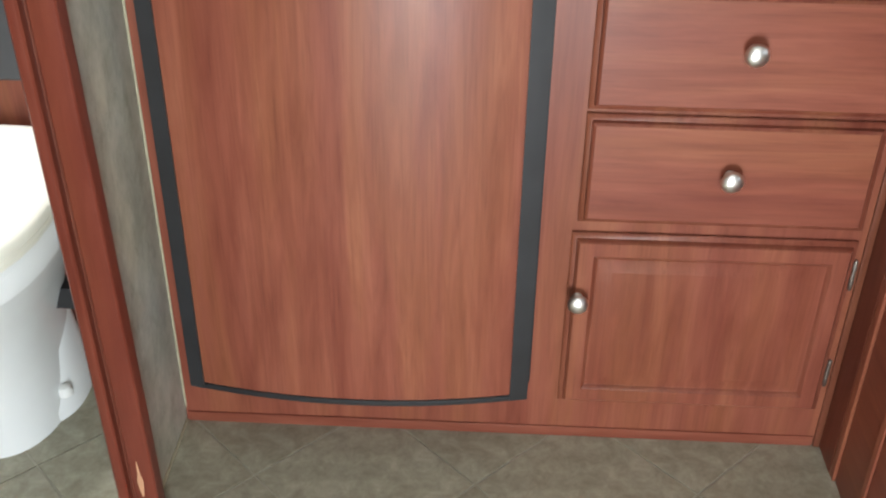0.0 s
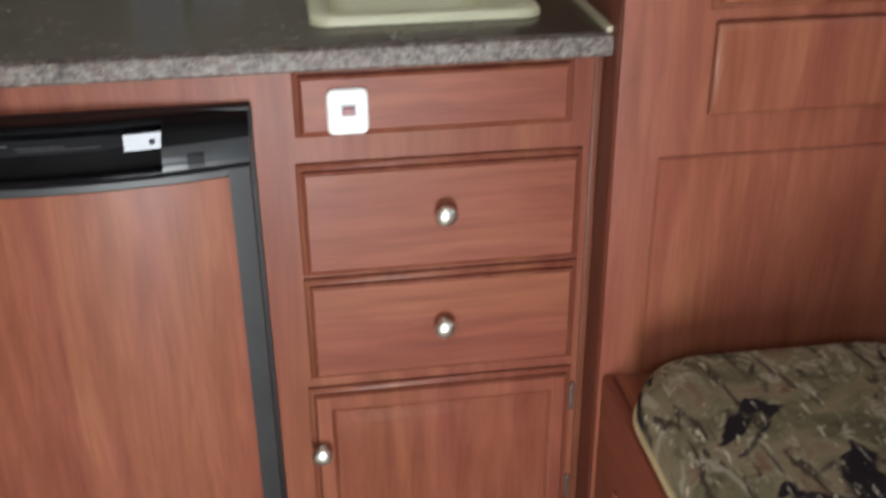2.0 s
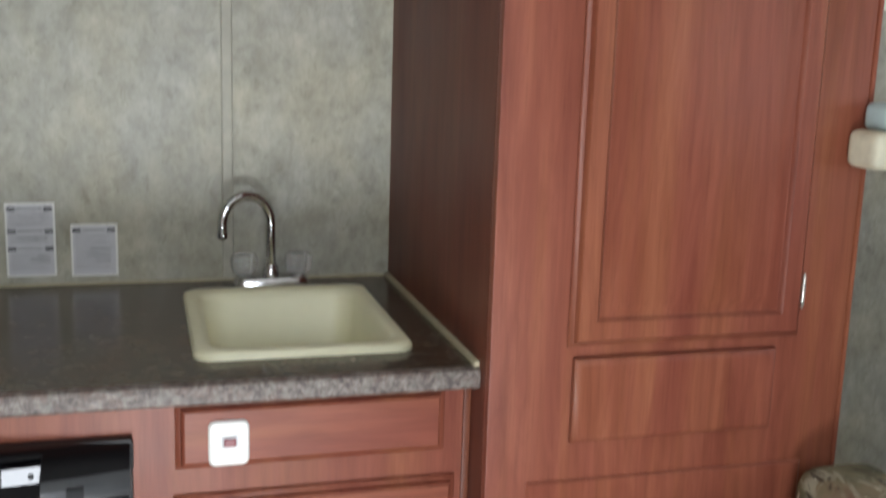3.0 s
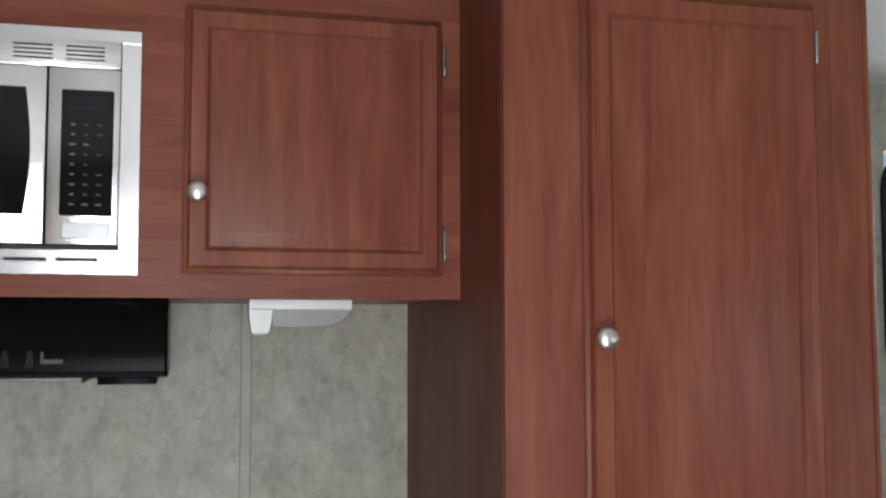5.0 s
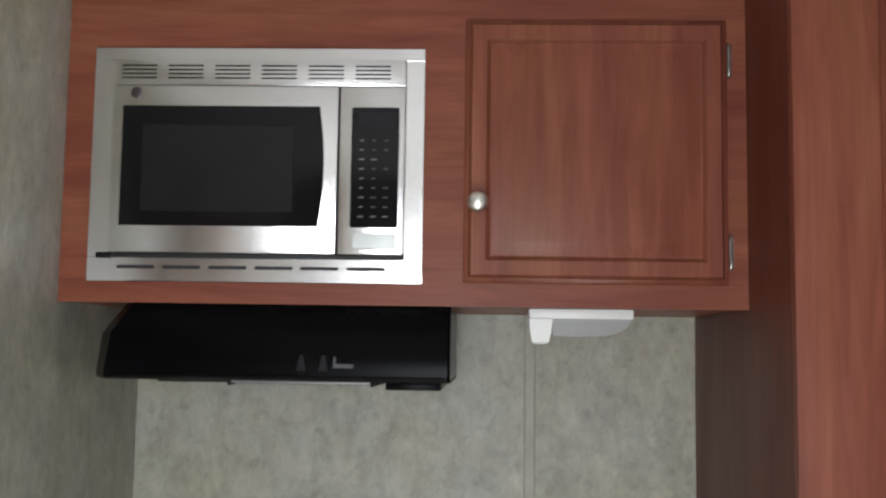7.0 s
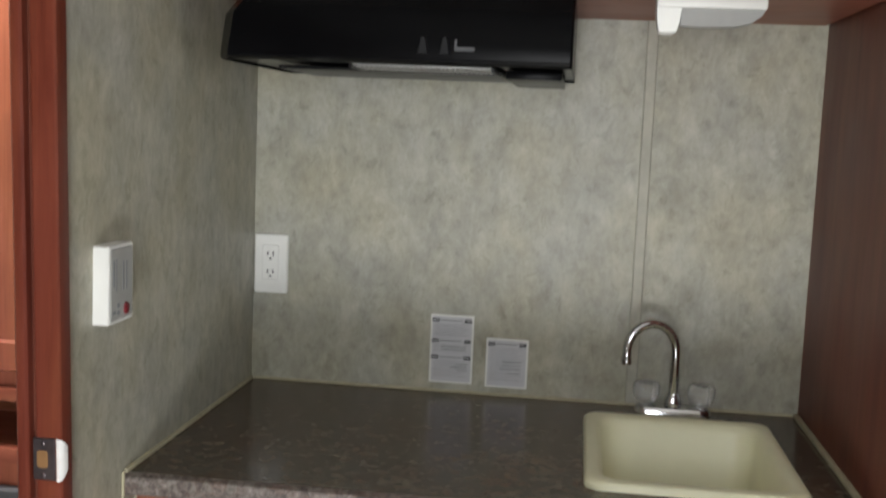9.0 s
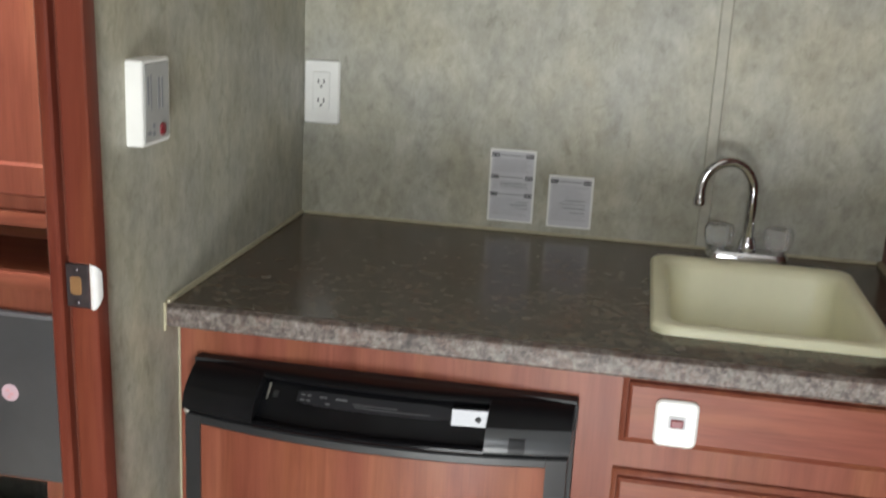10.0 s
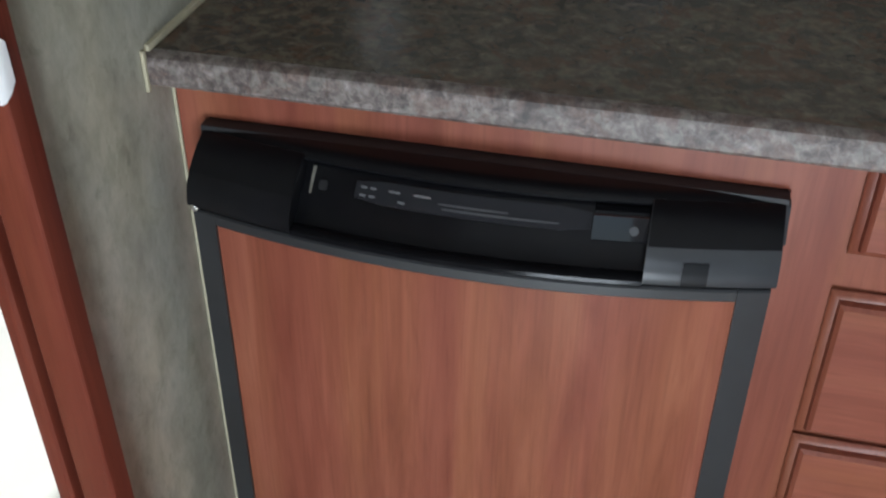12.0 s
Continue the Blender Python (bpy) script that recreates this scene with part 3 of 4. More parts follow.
nose = [(1.070, COUNTER), (1.0625, COUNTER - 0.0008), (1.0575, COUNTER - 0.004), (1.0555, COUNTER - 0.009), (1.0555, 0.941), (1.058, 0.9375), (1.070, 0.9365)]
part("slab", bm, LAMINATE, top)
# front edge wears the paler, lit copy of the laminate
part("front_edge", loft([[(x, y, z) for y, z in nose] for x in (ox0, ox1)]), LAMINATE_LIT, top, "speckled rolled laminate edge, paled for the light on it")
part("edge_cap", box(LEFT + 0.0003, LEFT + 0.004, 1.052, 1.0575, 0.932, COUNTER + 0.004, 0.0012), CAULK, top, "pale chipped corner")

sink = thing("sink", ((SX0 + SX1) / 2, (SY0 + SY1) / 2, COUNTER), "cream plastic drop-in kitchen sink with a raised rim", "sink")
prof = [(0.000, COUNTER + 0.0005), (0.0005, COUNTER + 0.008), (0.004, COUNTER + 0.0125), (0.010, COUNTER + 0.014), (0.020, COUNTER + 0.0135), (0.026, COUNTER + 0.009), (0.030, COUNTER - 0.002), (0.038, COUNTER - 0.10), (0.050, COUNTER - 0.128), (0.075, COUNTER - 0.138)]
rings = []
for dd, z in prof:
    back = SY1 - dd - (0.012 if dd > 0.015 else 0)
    rings.append([(x, y, z) for x, y in rrect(SX0 + dd, SX1 - dd, SY0 + dd, back, max(0.022, 0.03 - dd * 0.1) if dd < 0.02 else 0.04, 6)])
part("basin", loft(rings, (False, True)), SINK_CREAM, sink)
part("drain", lathe([(0.001, 0.0), (0.018, 0.0005), (0.030, 0.001), (0.034, 0.003), (0.030, 0.0045), (0.024, 0.002), (0.001, 0.0015)], (0, 0, 1), (0.56, 1.37, COUNTER - 0.138), 24), CHROME, sink, "chrome drain ring")

tap = thing("faucet", (0.561, 1.620, COUNTER), "chrome gooseneck faucet with clear acrylic knobs", "faucet")
part("deck_plate", loft([[(x, y, z) for x, y in rrect(0.490 + d, 0.632 - d, 1.594 + d, 1.646 - d, 0.022 - d, 6)] for d, z in ((0, COUNTER + 0.0003), (0, COUNTER + 0.012), (0.004, COUNTER + 0.018), (0.010, COUNTER + 0.020))]), CHROME, tap)
part("collar", lathe([(0.016, 0), (0.0155, 0.012), (0.0125, 0.020), (0.0105, 0.024)], (0, 0, 1), (0.561, 1.620, COUNTER + 0.019), 20), CHROME, tap)
sp, tip = Vector((0.561, 1.620, 0)), Vector((0.469, 1.594, 0))
half = (tip - sp) / 2
line = [(sp.x, sp.y, COUNTER + 0.03), (sp.x, sp.y, COUNTER + 0.07), (sp.x, sp.y, 1.092)]
for i in range(1, 15):
    a = radians(180 * i / 14 * 1.03)
    c = sp + half - half * math.cos(a)
    line.append((c.x, c.y, 1.092 + 0.053 * math.sin(a)))
line.append((tip.x, tip.y, 1.076))
part("spout", tube(line, 0.0088, 16), CHROME, tap)
part("aerator", lathe([(0.0088, 0), (0.0102, 0.001), (0.0102, 0.012), (0.0085, 0.0135)], (0, 0, -1), (tip.x, tip.y, 1.081), 16), CHROME, tap)
for x in (0.511, 0.613):
    kn = part("tap_stem", lathe([(0.0135, 0), (0.013, 0.003), (0.009, 0.005), (0.008, 0.008)], (0, 0, 1), (x, 1.620, COUNTER + 0.018), 16), CHROME, tap)
    n = 24
    prof = [(0.013, 0), (0.020, 0.004), (0.0235, 0.016), (0.0245, 0.030), (0.0215, 0.038), (0.009, 0.041)]
    bm = loft([[(x + r * (1 + (0.06 if i % 4 < 2 else -0.05)) * math.cos(2 * math.pi * i / n), 1.620 + r * (1 + (0.06 if i % 4 < 2 else -0.05)) * math.sin(2 * math.pi * i / n), COUNTER + 0.024 + hh) for i in range(n)] for r, hh in prof])
    part("tap_knob", bm, ACRYLIC, kn, "fluted clear acrylic knob")

# ---- fridge ----
fridge = thing("fridge", (0.03, FACE, FZ0), "compact black-framed fridge with a bowed cherry wood door panel", "refrigerator")
CX, HW = (FX0 + FX1) / 2, (FX1 - FX0) / 2


def bow(x, edge=1.046, depth=0.034):
    u = (x - CX) / HW
    return edge - depth * (1 - u * u)


def bowed(x0, x1, z0, z1, out, thick, n=18, edge=0.002):
    """A bowed upright slab whose front stands out by so much from the door's curve."""
    rows = []
    for i in range(n + 1):
        x = x0 + (x1 - x0) * i / n
        y = bow(x) - out
        rows.append([(x, y + thick, z0), (x, y + edge, z0), (x, y, z0 + edge), (x, y, z1 - edge), (x, y + edge, z1), (x, y + thick, z1)])
    return loft(rows)


part("case", join(box(FX0 + 0.002, FX1 - 0.002, FACE + 0.001, BACK - 0.05, FZ0 + 0.002, FZ1 - 0.002)), BLACK_SATIN, fridge)
part("flange", box(FX0 + 0.0005, FX1 - 0.0005, 1.086, FACE - 0.0004, FZ0 + 0.0005, FZ1 - 0.0005, 0.002), RUBBER, fridge, "black mounting flange")
DZ = 0.820
door = part("door", bowed(FX0 + 0.006, FX1 - 0.006, FZ0 + 0.003, DZ, 0.0, 0.03), RUBBER, fridge, "bowed black door core")
part("wood_panel", bowed(FX0 + 0.030, FX1 - 0.033, FZ0 + 0.014, DZ - 0.014, 0.002, 0.004), WOOD_FRIDGE, door, "cherry wood door panel with upright grain")
part("left_trim", bowed(FX0 + 0.006, FX0 + 0.030, FZ0 + 0.004, DZ - 0.001, 0.006, 0.012, 4), GREY_TRIM, door, "charcoal side trim")
part("right_trim", bowed(FX1 - 0.034, FX1 - 0.006, FZ0 + 0.004, DZ - 0.001, 0.006, 0.012, 4), GREY_TRIM, door, "charcoal side trim")
part("bottom_trim", bowed(FX0 + 0.0305, FX1 - 0.0345, FZ0 + 0.004, FZ0 + 0.0145, 0.005, 0.012), RUBBER, door, "thin black bottom trim")
part("top_trim", bowed(FX0 + 0.0305, FX1 - 0.0345, DZ - 0.0145, DZ - 0.001, 0.006, 0.012), GREY_TRIM, door, "charcoal top trim")
part("hinge_pin", lathe([(0.006, 0), (0.006, 0.003), (0.003, 0.006)], (0, 0, -1), (FX0 + 0.014, 1.062, FZ0 + 0.0025), 12), NICKEL, door, "small nickel hinge pin")
# the control head: side blocks, a sunk glossy bay, brow and sill
RX0, RX1 = -0.131, 0.191


HEAD_BACK = 1.0975


def head_piece(x0, x1, prof, n=10):
    """A bowed length of the sloping control head, from (stand-out, height) rows; None reaches back to the flange."""
    rows = []
    for i in range(n + 1):
        x = x0 + (x1 - x0) * i / n
        rows.append([(x, HEAD_BACK if o is None else min(HEAD_BACK, bow(x) - o), z) for o, z in prof])
    return loft(rows)


BROW_BLACK = plain("brow_black", (0.006, 0.006, 0.007), 0.30, vary=0.2, spec=0.2)
# black plastic with reflected light painted in as grey
SHEEN_SATIN = plain("sheen_satin_plastic", (0.030, 0.032, 0.035), 0.30)
hd = part("control_head", head_piece(FX0 + 0.005, FX1 - 0.005, [(None, DZ + 0.002), (-0.004, DZ + 0.002), (-0.026, DZ + 0.022), (-0.060, FZ1 - 0.012), (None, FZ1 - 0.010)], 16), BLACK_SATIN, fridge, "black control head core")
brow = [(None, FZ1 - 0.001), (-0.056, FZ1 - 0.0012), (-0.050, FZ1 - 0.0025), (-0.044, FZ1 - 0.0055), (-0.041, FZ1 - 0.0085), (-0.042, FZ1 - 0.0110), (None, FZ1 - 0.0110)]
part("brow", head_piece(FX0 + 0.003, FX1 - 0.003, brow, 18), BROW_BLACK, hd, "glossy black brow")
block = [(None, DZ + 0.003), (0.006, DZ + 0.003), (0.0105, DZ + 0.006), (0.0110, DZ + 0.012), (0.0065, DZ + 0.026), (-0.003, DZ + 0.037), (-0.014, FZ1 - 0.0195), (-0.026, FZ1 - 0.0125), (-0.036, FZ1 - 0.0080), (-0.044, FZ1 - 0.0058), (None, FZ1 - 0.0112)]
part("left_block", head_piece(FX0 + 0.003, RX0, block, 8), BLACK_SATIN, hd, "black satin end block")
# right block takes the greyed plastic for its sheen
rb = part("right_block", head_piece(RX1, FX1 - 0.003, block, 8), SHEEN_SATIN, hd, "black end block, greyed for the light it reflects")
cap = [(-0.020, DZ + 0.036), (-0.0020, DZ + 0.0372), (-0.0130, FZ1 - 0.0188), (-0.0250, FZ1 - 0.0118), (-0.0350, FZ1 - 0.0073), (-0.0430, FZ1 - 0.0051), (-0.055, FZ1 - 0.012)]
for a, b in ((FX0 + 0.0036, RX0 - 0.0008), (RX1 + 0.0008, FX1 - 0.0036)):
    part("block_cap", head_piece(a, b, cap, 6), BROW_BLACK, hd, "dark glossy shoulder of an end block")
xl = RX1 + 0.032
part("latch_tab", head_piece(xl, xl + 0.022, [(0.004, DZ + 0.004), (0.0120, DZ + 0.0065), (0.0124, DZ + 0.012), (0.0084, DZ + 0.0245), (0.0060, DZ + 0.0275), (0.002, DZ + 0.026)], 3), BLACK_SATIN, rb, "small black latch tab")
part("end_cap", head_piece(FX1 - 0.0028, FX1 + 0.0012, [(None, FZ1 - 0.006), (-0.040, FZ1 - 0.007), (-0.034, FZ1 - 0.022), (-0.022, FZ1 - 0.036), (None, FZ1 - 0.034)], 2), GREY_TRIM, hd, "grey plastic end cap")
sill = [(None, DZ + 0.0025), (0.0095, DZ + 0.0025), (0.0115, DZ + 0.005), (0.0110, DZ + 0.0085), (0.0080, DZ + 0.0105), (0.0020, DZ + 0.0110), (None, DZ + 0.0110)]
part("sill", head_piece(RX0, RX1, sill, 14), BLACK_GLOSS, hd, "glossy black lower lip")
BAY_BLACK = plain("bay_black", (0.006, 0.006, 0.007), 0.16, vary=0.2, spec=0.16)
bay = [(None, DZ + 0.0112), (-0.001, DZ + 0.0115), (-0.010, DZ + 0.0150), (-0.020, DZ + 0.026), (-0.0565, FZ1 - 0.0085), (None, FZ1 - 0.0085)]
part("bay", head_piece(RX0 + 0.0005, RX1 - 0.0005, bay, 14), BAY_BLACK, hd, "sunk glossy black bay")
part("bay_rim", head_piece(RX0 + 0.001, RX1 - 0.001, [(-0.053, FZ1 - 0.0130), (-0.047, FZ1 - 0.0140), (-0.0435, FZ1 - 0.0125), (-0.046, FZ1 - 0.0105), (-0.053, FZ1 - 0.0105)], 14), BLACK_GLOSS, hd, "rounded glossy rim along the top of the bay")


def on_bay(u0, u1, z0, z1, lift, mat, name, parent, label="", corner=0.15):
    """A thin plate lying on the sloping panel of the bay."""
    slope = 0.0365 / (FZ1 - 0.0085 - DZ - 0.026)
    stand = lambda z: -0.020 - (z - DZ - 0.026) * slope
    rows = []
    for i in range(9):
        x = u0 + (u1 - u0) * i / 8
        k = corner if i in (0, 8) else 0.0
        a, b = z0 + (z1 - z0) * k, z1 - (z1 - z0) * k
        rows.append([(x, bow(x) - stand(z) - e * 0.75, z + e * 0.75) for z, e in ((a, -0.001), (a, lift), (b, lift), (b, -0.001))])
    return part(name, loft(rows), mat, parent, label)


KEY_DIM, KEY_FAINT = plain("key_print", (0.16, 0.165, 0.17), 0.5), plain("faint_key_print", (0.06, 0.06, 0.065), 0.5)
ZB = DZ + 0.0290
ds = on_bay(-0.078, 0.140, ZB + 0.002, ZB + 0.0165, 0.0008, DISPLAY_GREY, "display_strip", hd, "dark grey printed control strip")
for x0, x1, dz in ((-0.073, -0.067, 0.0105), (-0.064, -0.058, 0.0105), (-0.073, -0.067, 0.0055), (-0.064, -0.058, 0.0055), (-0.046, -0.035, 0.0105), (-0.036, -0.029, 0.0048), (-0.022, -0.006, 0.0105), (0.002, 0.066, 0.0078), (0.006, 0.112, 0.0050)):
    on_bay(x0, x1, ZB + dz, ZB + dz + 0.0014, 0.0014, KEY_DIM if x1 < 0 else KEY_FAINT, "print_bar", ds)
GLINT = plain("polished_black_plastic", (0.012, 0.012, 0.014), 0.06, vary=0.02, spec=0.6)
ep = part("end_plate", head_piece(0.142, RX1 - 0.001, [(-0.032, ZB - 0.003), (-0.0195, ZB), (-0.0268, ZB + 0.0205), (-0.055, ZB + 0.0205)], 4), GLINT, hd, "polished black end plate with a screw hole")
part("screw_hole", lathe([(0.0042, 0), (0.0042, 0.0012), (0.001, 0.0013)], (0, -0.94, 0.34), (0.178, bow(0.178) + 0.0232, ZB + 0.009), 12), RUBBER, ep)
# chrome sliver added to draw a glint, not a real trim
on_bay(RX0 + 0.008, RX0 + 0.011, ZB + 0.001, FZ1 - 0.0150, 0.0010, CHROME, "end_glint", hd, "narrow chrome strip added as a glint at the bay end", 0.02)
on_bay(RX0 + 0.0168, RX0 + 0.0252, ZB + 0.0045, ZB + 0.0105, 0.0014, RUBBER, "screw_hole", hd, "", 0.3)
part("side_screw", lathe([(0.004, 0), (0.004, 0.0015), (0.002, 0.003)], (0, -1, 0), (FX0 + 0.010, bow(FX0 + 0.010) - 0.0085, DZ + 0.004), 12), NICKEL, hd, "bright screw head")

# ---- wall cupboard with microwave ----
upper = thing("wall_cupboard", (0.26, UFACE, 1.708), "cherry-stained wall cupboard with one door and a built-in microwave bay", "cabinet")
MX0, MX1, MZ0, MZ1 = -0.230, 0.298, 1.736, 2.110
UZ0, UZ1 = 1.703, CEIL - 0.001
part("face_frame", wall_with_holes(LEFT + 0.0005, RIGHT - 0.0006, UZ0, UZ1, UFACE, UFACE + 0.018, [(MX0 + 0.03, MX1 - 0.03, MZ0 + 0.03, MZ1 - 0.03)]), WOOD_X, upper)
part("bottom", box(LEFT + 0.0005, RIGHT - 0.006, UFACE + 0.018, BACK - 0.001, UZ0 + 0.003, UZ0 + 0.016), WOOD_X, upper)
part("side", box(RIGHT - 0.020, RIGHT - 0.006, UFACE + 0.018, BACK - 0.001, UZ0 + 0.016, UZ1), WOOD_Y, upper)
panel_door(upper, 0.361, 0.770, 1.740, 2.158, UFACE, (0.383, 1.862), 0.774, (2.094, 1.791))

mw = thing("microwave", (0.03, UFACE, MZ0), "stainless steel built-in microwave with trim kit and black window", "microwave")
tf = join(box(MX0, MX1, UFACE - 0.007, UFACE - 0.0006, MZ0, MZ0 + 0.038, 0.001, 1), box(MX0, MX1, UFACE - 0.007, UFACE - 0.0006, MZ1 - 0.020, MZ1, 0.001, 1), box(MX0, MX0 + 0.036, UFACE - 0.007, UFACE - 0.0006, MZ0 + 0.0382, MZ1 - 0.0202, 0.001, 1), box(MX1 - 0.030, MX1, UFACE - 0.007, UFACE - 0.0006, MZ0 + 0.0382, MZ1 - 0.0202, 0.001, 1))
trimf = part("trim_frame", tf, STEEL, mw, "brushed steel trim frame")
part("case", box(MX0 + 0.034, MX1 - 0.034, UFACE + 0.020, UFACE + 0.36, MZ0 + 0.036, MZ1 - 0.036), BLACK_SATIN, mw)
DX1 = 0.164
mdoor = part("door", box(MX0 + 0.0365, DX1 - 0.0012, UFACE - 0.017, UFACE + 0.019, MZ0 + 0.045, MZ1 - 0.064, 0.0025), STEEL, mw, "brushed steel microwave door")
pane_line = [(-0.178, 1.823), (0.134, 1.823)] + [(0.134 + 0.008 * math.sin(math.pi * k / 10), 1.823 + 0.190 * k / 10) for k in range(1, 10)] + [(0.134, 2.013), (-0.178, 2.013)]
part("window", loft([[(x, y, z) for x, z in pane_line] for y in (UFACE - 0.0172, UFACE - 0.0195)]), SMOKED, mdoor, "black glass window border with a bowed edge")
part("mesh_window", plate_xz(-0.146, 0.095, 1.845, 1.983, UFACE - 0.0205, UFACE - 0.0196, 0.004, 4), plain("door_mesh", (0.014, 0.0145, 0.0145), 0.24, spec=0.25), mdoor, "grey perforated screen")
part("badge", lathe([(0.009, 0), (0.009, 0.0008), (0.008, 0.0012)], (0, -1, 0), (-0.158, UFACE - 0.0171, 2.034), 16), PEWTER, mdoor, "small dark badge")
cp = part("control_panel", box(DX1 + 0.0012, MX1 - 0.0305, UFACE - 0.015, UFACE + 0.019, MZ0 + 0.045, MZ1 - 0.064, 0.002), STEEL, mw, "steel control panel")
part("keypad", plate_xz(0.184, 0.259, 1.823, 2.013, UFACE - 0.0172, UFACE - 0.0152, 0.003, 3), SMOKED, cp, "black keypad with pale key marks")
part("display", plate_xz(0.193, 0.249, 1.979, 2.005, UFACE - 0.0180, UFACE - 0.0173, 0.002, 3), DISPLAY_GREY, cp, "dark display window")
rng = random.Random(4)
for row in range(9):
    z = 1.960 - row * 0.0150
    for col, x in enumerate((0.197, 0.216, 0.235)):
        if row in (2, 4) and col == 2:
            continue
        w = 0.0055 + 0.004 * rng.random()
        part("key_mark", plate_xz(x - w / 2 + 0.004, x + w / 2 + 0.004, z - 0.0012, z + 0.0012, UFACE - 0.0178, UFACE - 0.0173, 0.0005, 1, 0.0002), KEY_DIM if row in (2, 8) or col == 0 else KEY_FAINT, cp)
part("door_button", plate_xz(0.188, 0.256, 1.789, 1.814, UFACE - 0.018, UFACE - 0.0152, 0.002, 3), plain("pale_steel_button", (0.62, 0.64, 0.62), 0.3, 0.7), cp, "pale door release button")
top_band = part("top_vent_band", box(MX0 + 0.0365, MX1 - 0.0305, UFACE - 0.014, UFACE + 0.019, MZ1 - 0.0625, MZ1 - 0.0205, 0.0015), STEEL, mw, "steel vent band")
for x in np.linspace(MX0 + 0.046, MX1 - 0.110, 6):
    for k in range(4):
        z = MZ1 - 0.0310 - k * 0.0066
        part("vent_slot", plate_xz(x, x + 0.056, z - 0.0013, z + 0.0013, UFACE - 0.0146, UFACE - 0.0138, 0.0012, 3, 0.0002), RUBBER, top_band)
for x in np.linspace(MX0 + 0.048, MX1 - 0.118, 6):
    part("lower_slot", plate_xz(x, x + 0.060, MZ0 + 0.020, MZ0 + 0.0255, UFACE - 0.0078, UFACE - 0.0068, 0.0025, 3, 0.0003), RUBBER, trimf)
part("gap_shadow", box(MX0 + 0.030, MX1 - 0.030, UFACE - 0.0085, UFACE - 0.003, MZ0 + 0.0385, MZ0 + 0.0440, 0.001), RUBBER, mw, "dark gap under the door")
part("hinge_block", box(MX0 + 0.016, MX0 + 0.042, UFACE - 0.014, UFACE - 0.0072, MZ0 + 0.036, MZ0 + 0.045, 0.0015), BLACK_SATIN, mw)

# ---- range hood ----
HX0, HX1, HB = -0.212, 0.344, 1.585
hood = thing("range_hood", (0.06, 1.40, HB), "black enamel under-cupboard range hood with lamp", "range hood")
plan = lambda dx, y0, ch: [(HX0 + dx, BACK - 0.002), (HX0 + dx, y0 + ch), (HX0 + dx + ch * 0.55, y0), (HX1 - 0.004, y0), (HX1, y0 + 0.004), (HX1, BACK - 0.002)]
shell = [(HB + 0.004, plan(0.0, 1.2180, 0.055)), (HB, plan(0.002, 1.2210, 0.055)), (HB + 0.003, plan(0.0, 1.2135, 0.055)), (HB + 0.011, plan(0.0, 1.2125, 0.055)), (HB + 0.071, plan(0.004, 1.2180, 0.060)), (HB + 0.086, plan(0.010, 1.2280, 0.065)), (1.7045, plan(0.030, 1.262, 0.05))]
part("shell", loft([[(x, y, z) for x, y in ring_] for z, ring_ in shell]), HOOD_BLACK, hood)
part("lip_highlight", tube([(HX0 + 0.05, 1.2115, HB + 0.0065), (0.05, 1.2115, HB + 0.0065), (HX1 - 0.004, 1.2115, HB + 0.0065)], 0.0022, 8), BLACK_GLOSS, hood, "glossy rolled lower lip")
part("lamp_lens", box(0.008, 0.222, 1.240, 1.34, HB - 0.0035, HB - 0.0003, 0.001), LENS, hood, "ribbed frosted lamp lens")
for k in range(27):
    part("lens_rib", box(0.0125 + k * 0.0077, 0.0160 + k * 0.0077, 1.243, 1.337, HB - 0.0062, HB - 0.0036, 0.0008, 1), LENS, hood)
for x in (0.0035, 0.2225):
    part("lens_frame", box(x, x + 0.0042, 1.232, 1.345, HB - 0.0075, HB - 0.0003, 0.001, 1), BLACK_SATIN, hood)
part("filter", box(-0.14, 0.23, 1.35, 1.60, HB - 0.007, HB - 0.0005, 0.002), BLACK_SATIN, hood, "dark grease filter")
part("duct_box", box(0.240, 0.328, 1.30, 1.62, HB - 0.014, HB - 0.0005, 0.002), HOOD_BLACK, hood)
SWITCH_BLACK = plain("switch_black", (0.010, 0.010, 0.011), 0.4, spec=0.12)
for x in (0.112, 0.145):
    part("switch", loft([[(x + d, y, HB + 0.016), (x + 0.017 - d, y, HB + 0.016), (x + 0.0125 - d, y, HB + 0.040), (x + 0.0045 + d, y, HB + 0.040)] for d, y in ((0, 1.2165), (0, 1.2095), (0.0015, 1.2075))]), SWITCH_BLACK, hood, "small tapered rocker switch")
part("print_bar", box(0.168, 0.198, 1.2118, 1.2145, HB + 0.021, HB + 0.0270), KEY_FAINT, hood)
part("print_bar", box(0.168, 0.1715, 1.2118, 1.2145, HB + 0.0272, HB + 0.038), KEY_FAINT, hood)

# ---- things on the walls ----
outlet = thing("wall_outlet", (-0.240, BACK, 1.205), "white double electrical outlet on wallpaper", "outlet")
part("cover", plate_xz(-0.2735, -0.205, 1.147, 1.266, BACK - 0.006, BACK - 0.0004, 0.005, 4, 0.0025), WHITE_PLASTIC, outlet)
part("insert", plate_xz(-0.257, -0.223, 1.173, 1.245, BACK - 0.008, BACK - 0.0062, 0.003, 3), WHITE_PLASTIC, outlet)
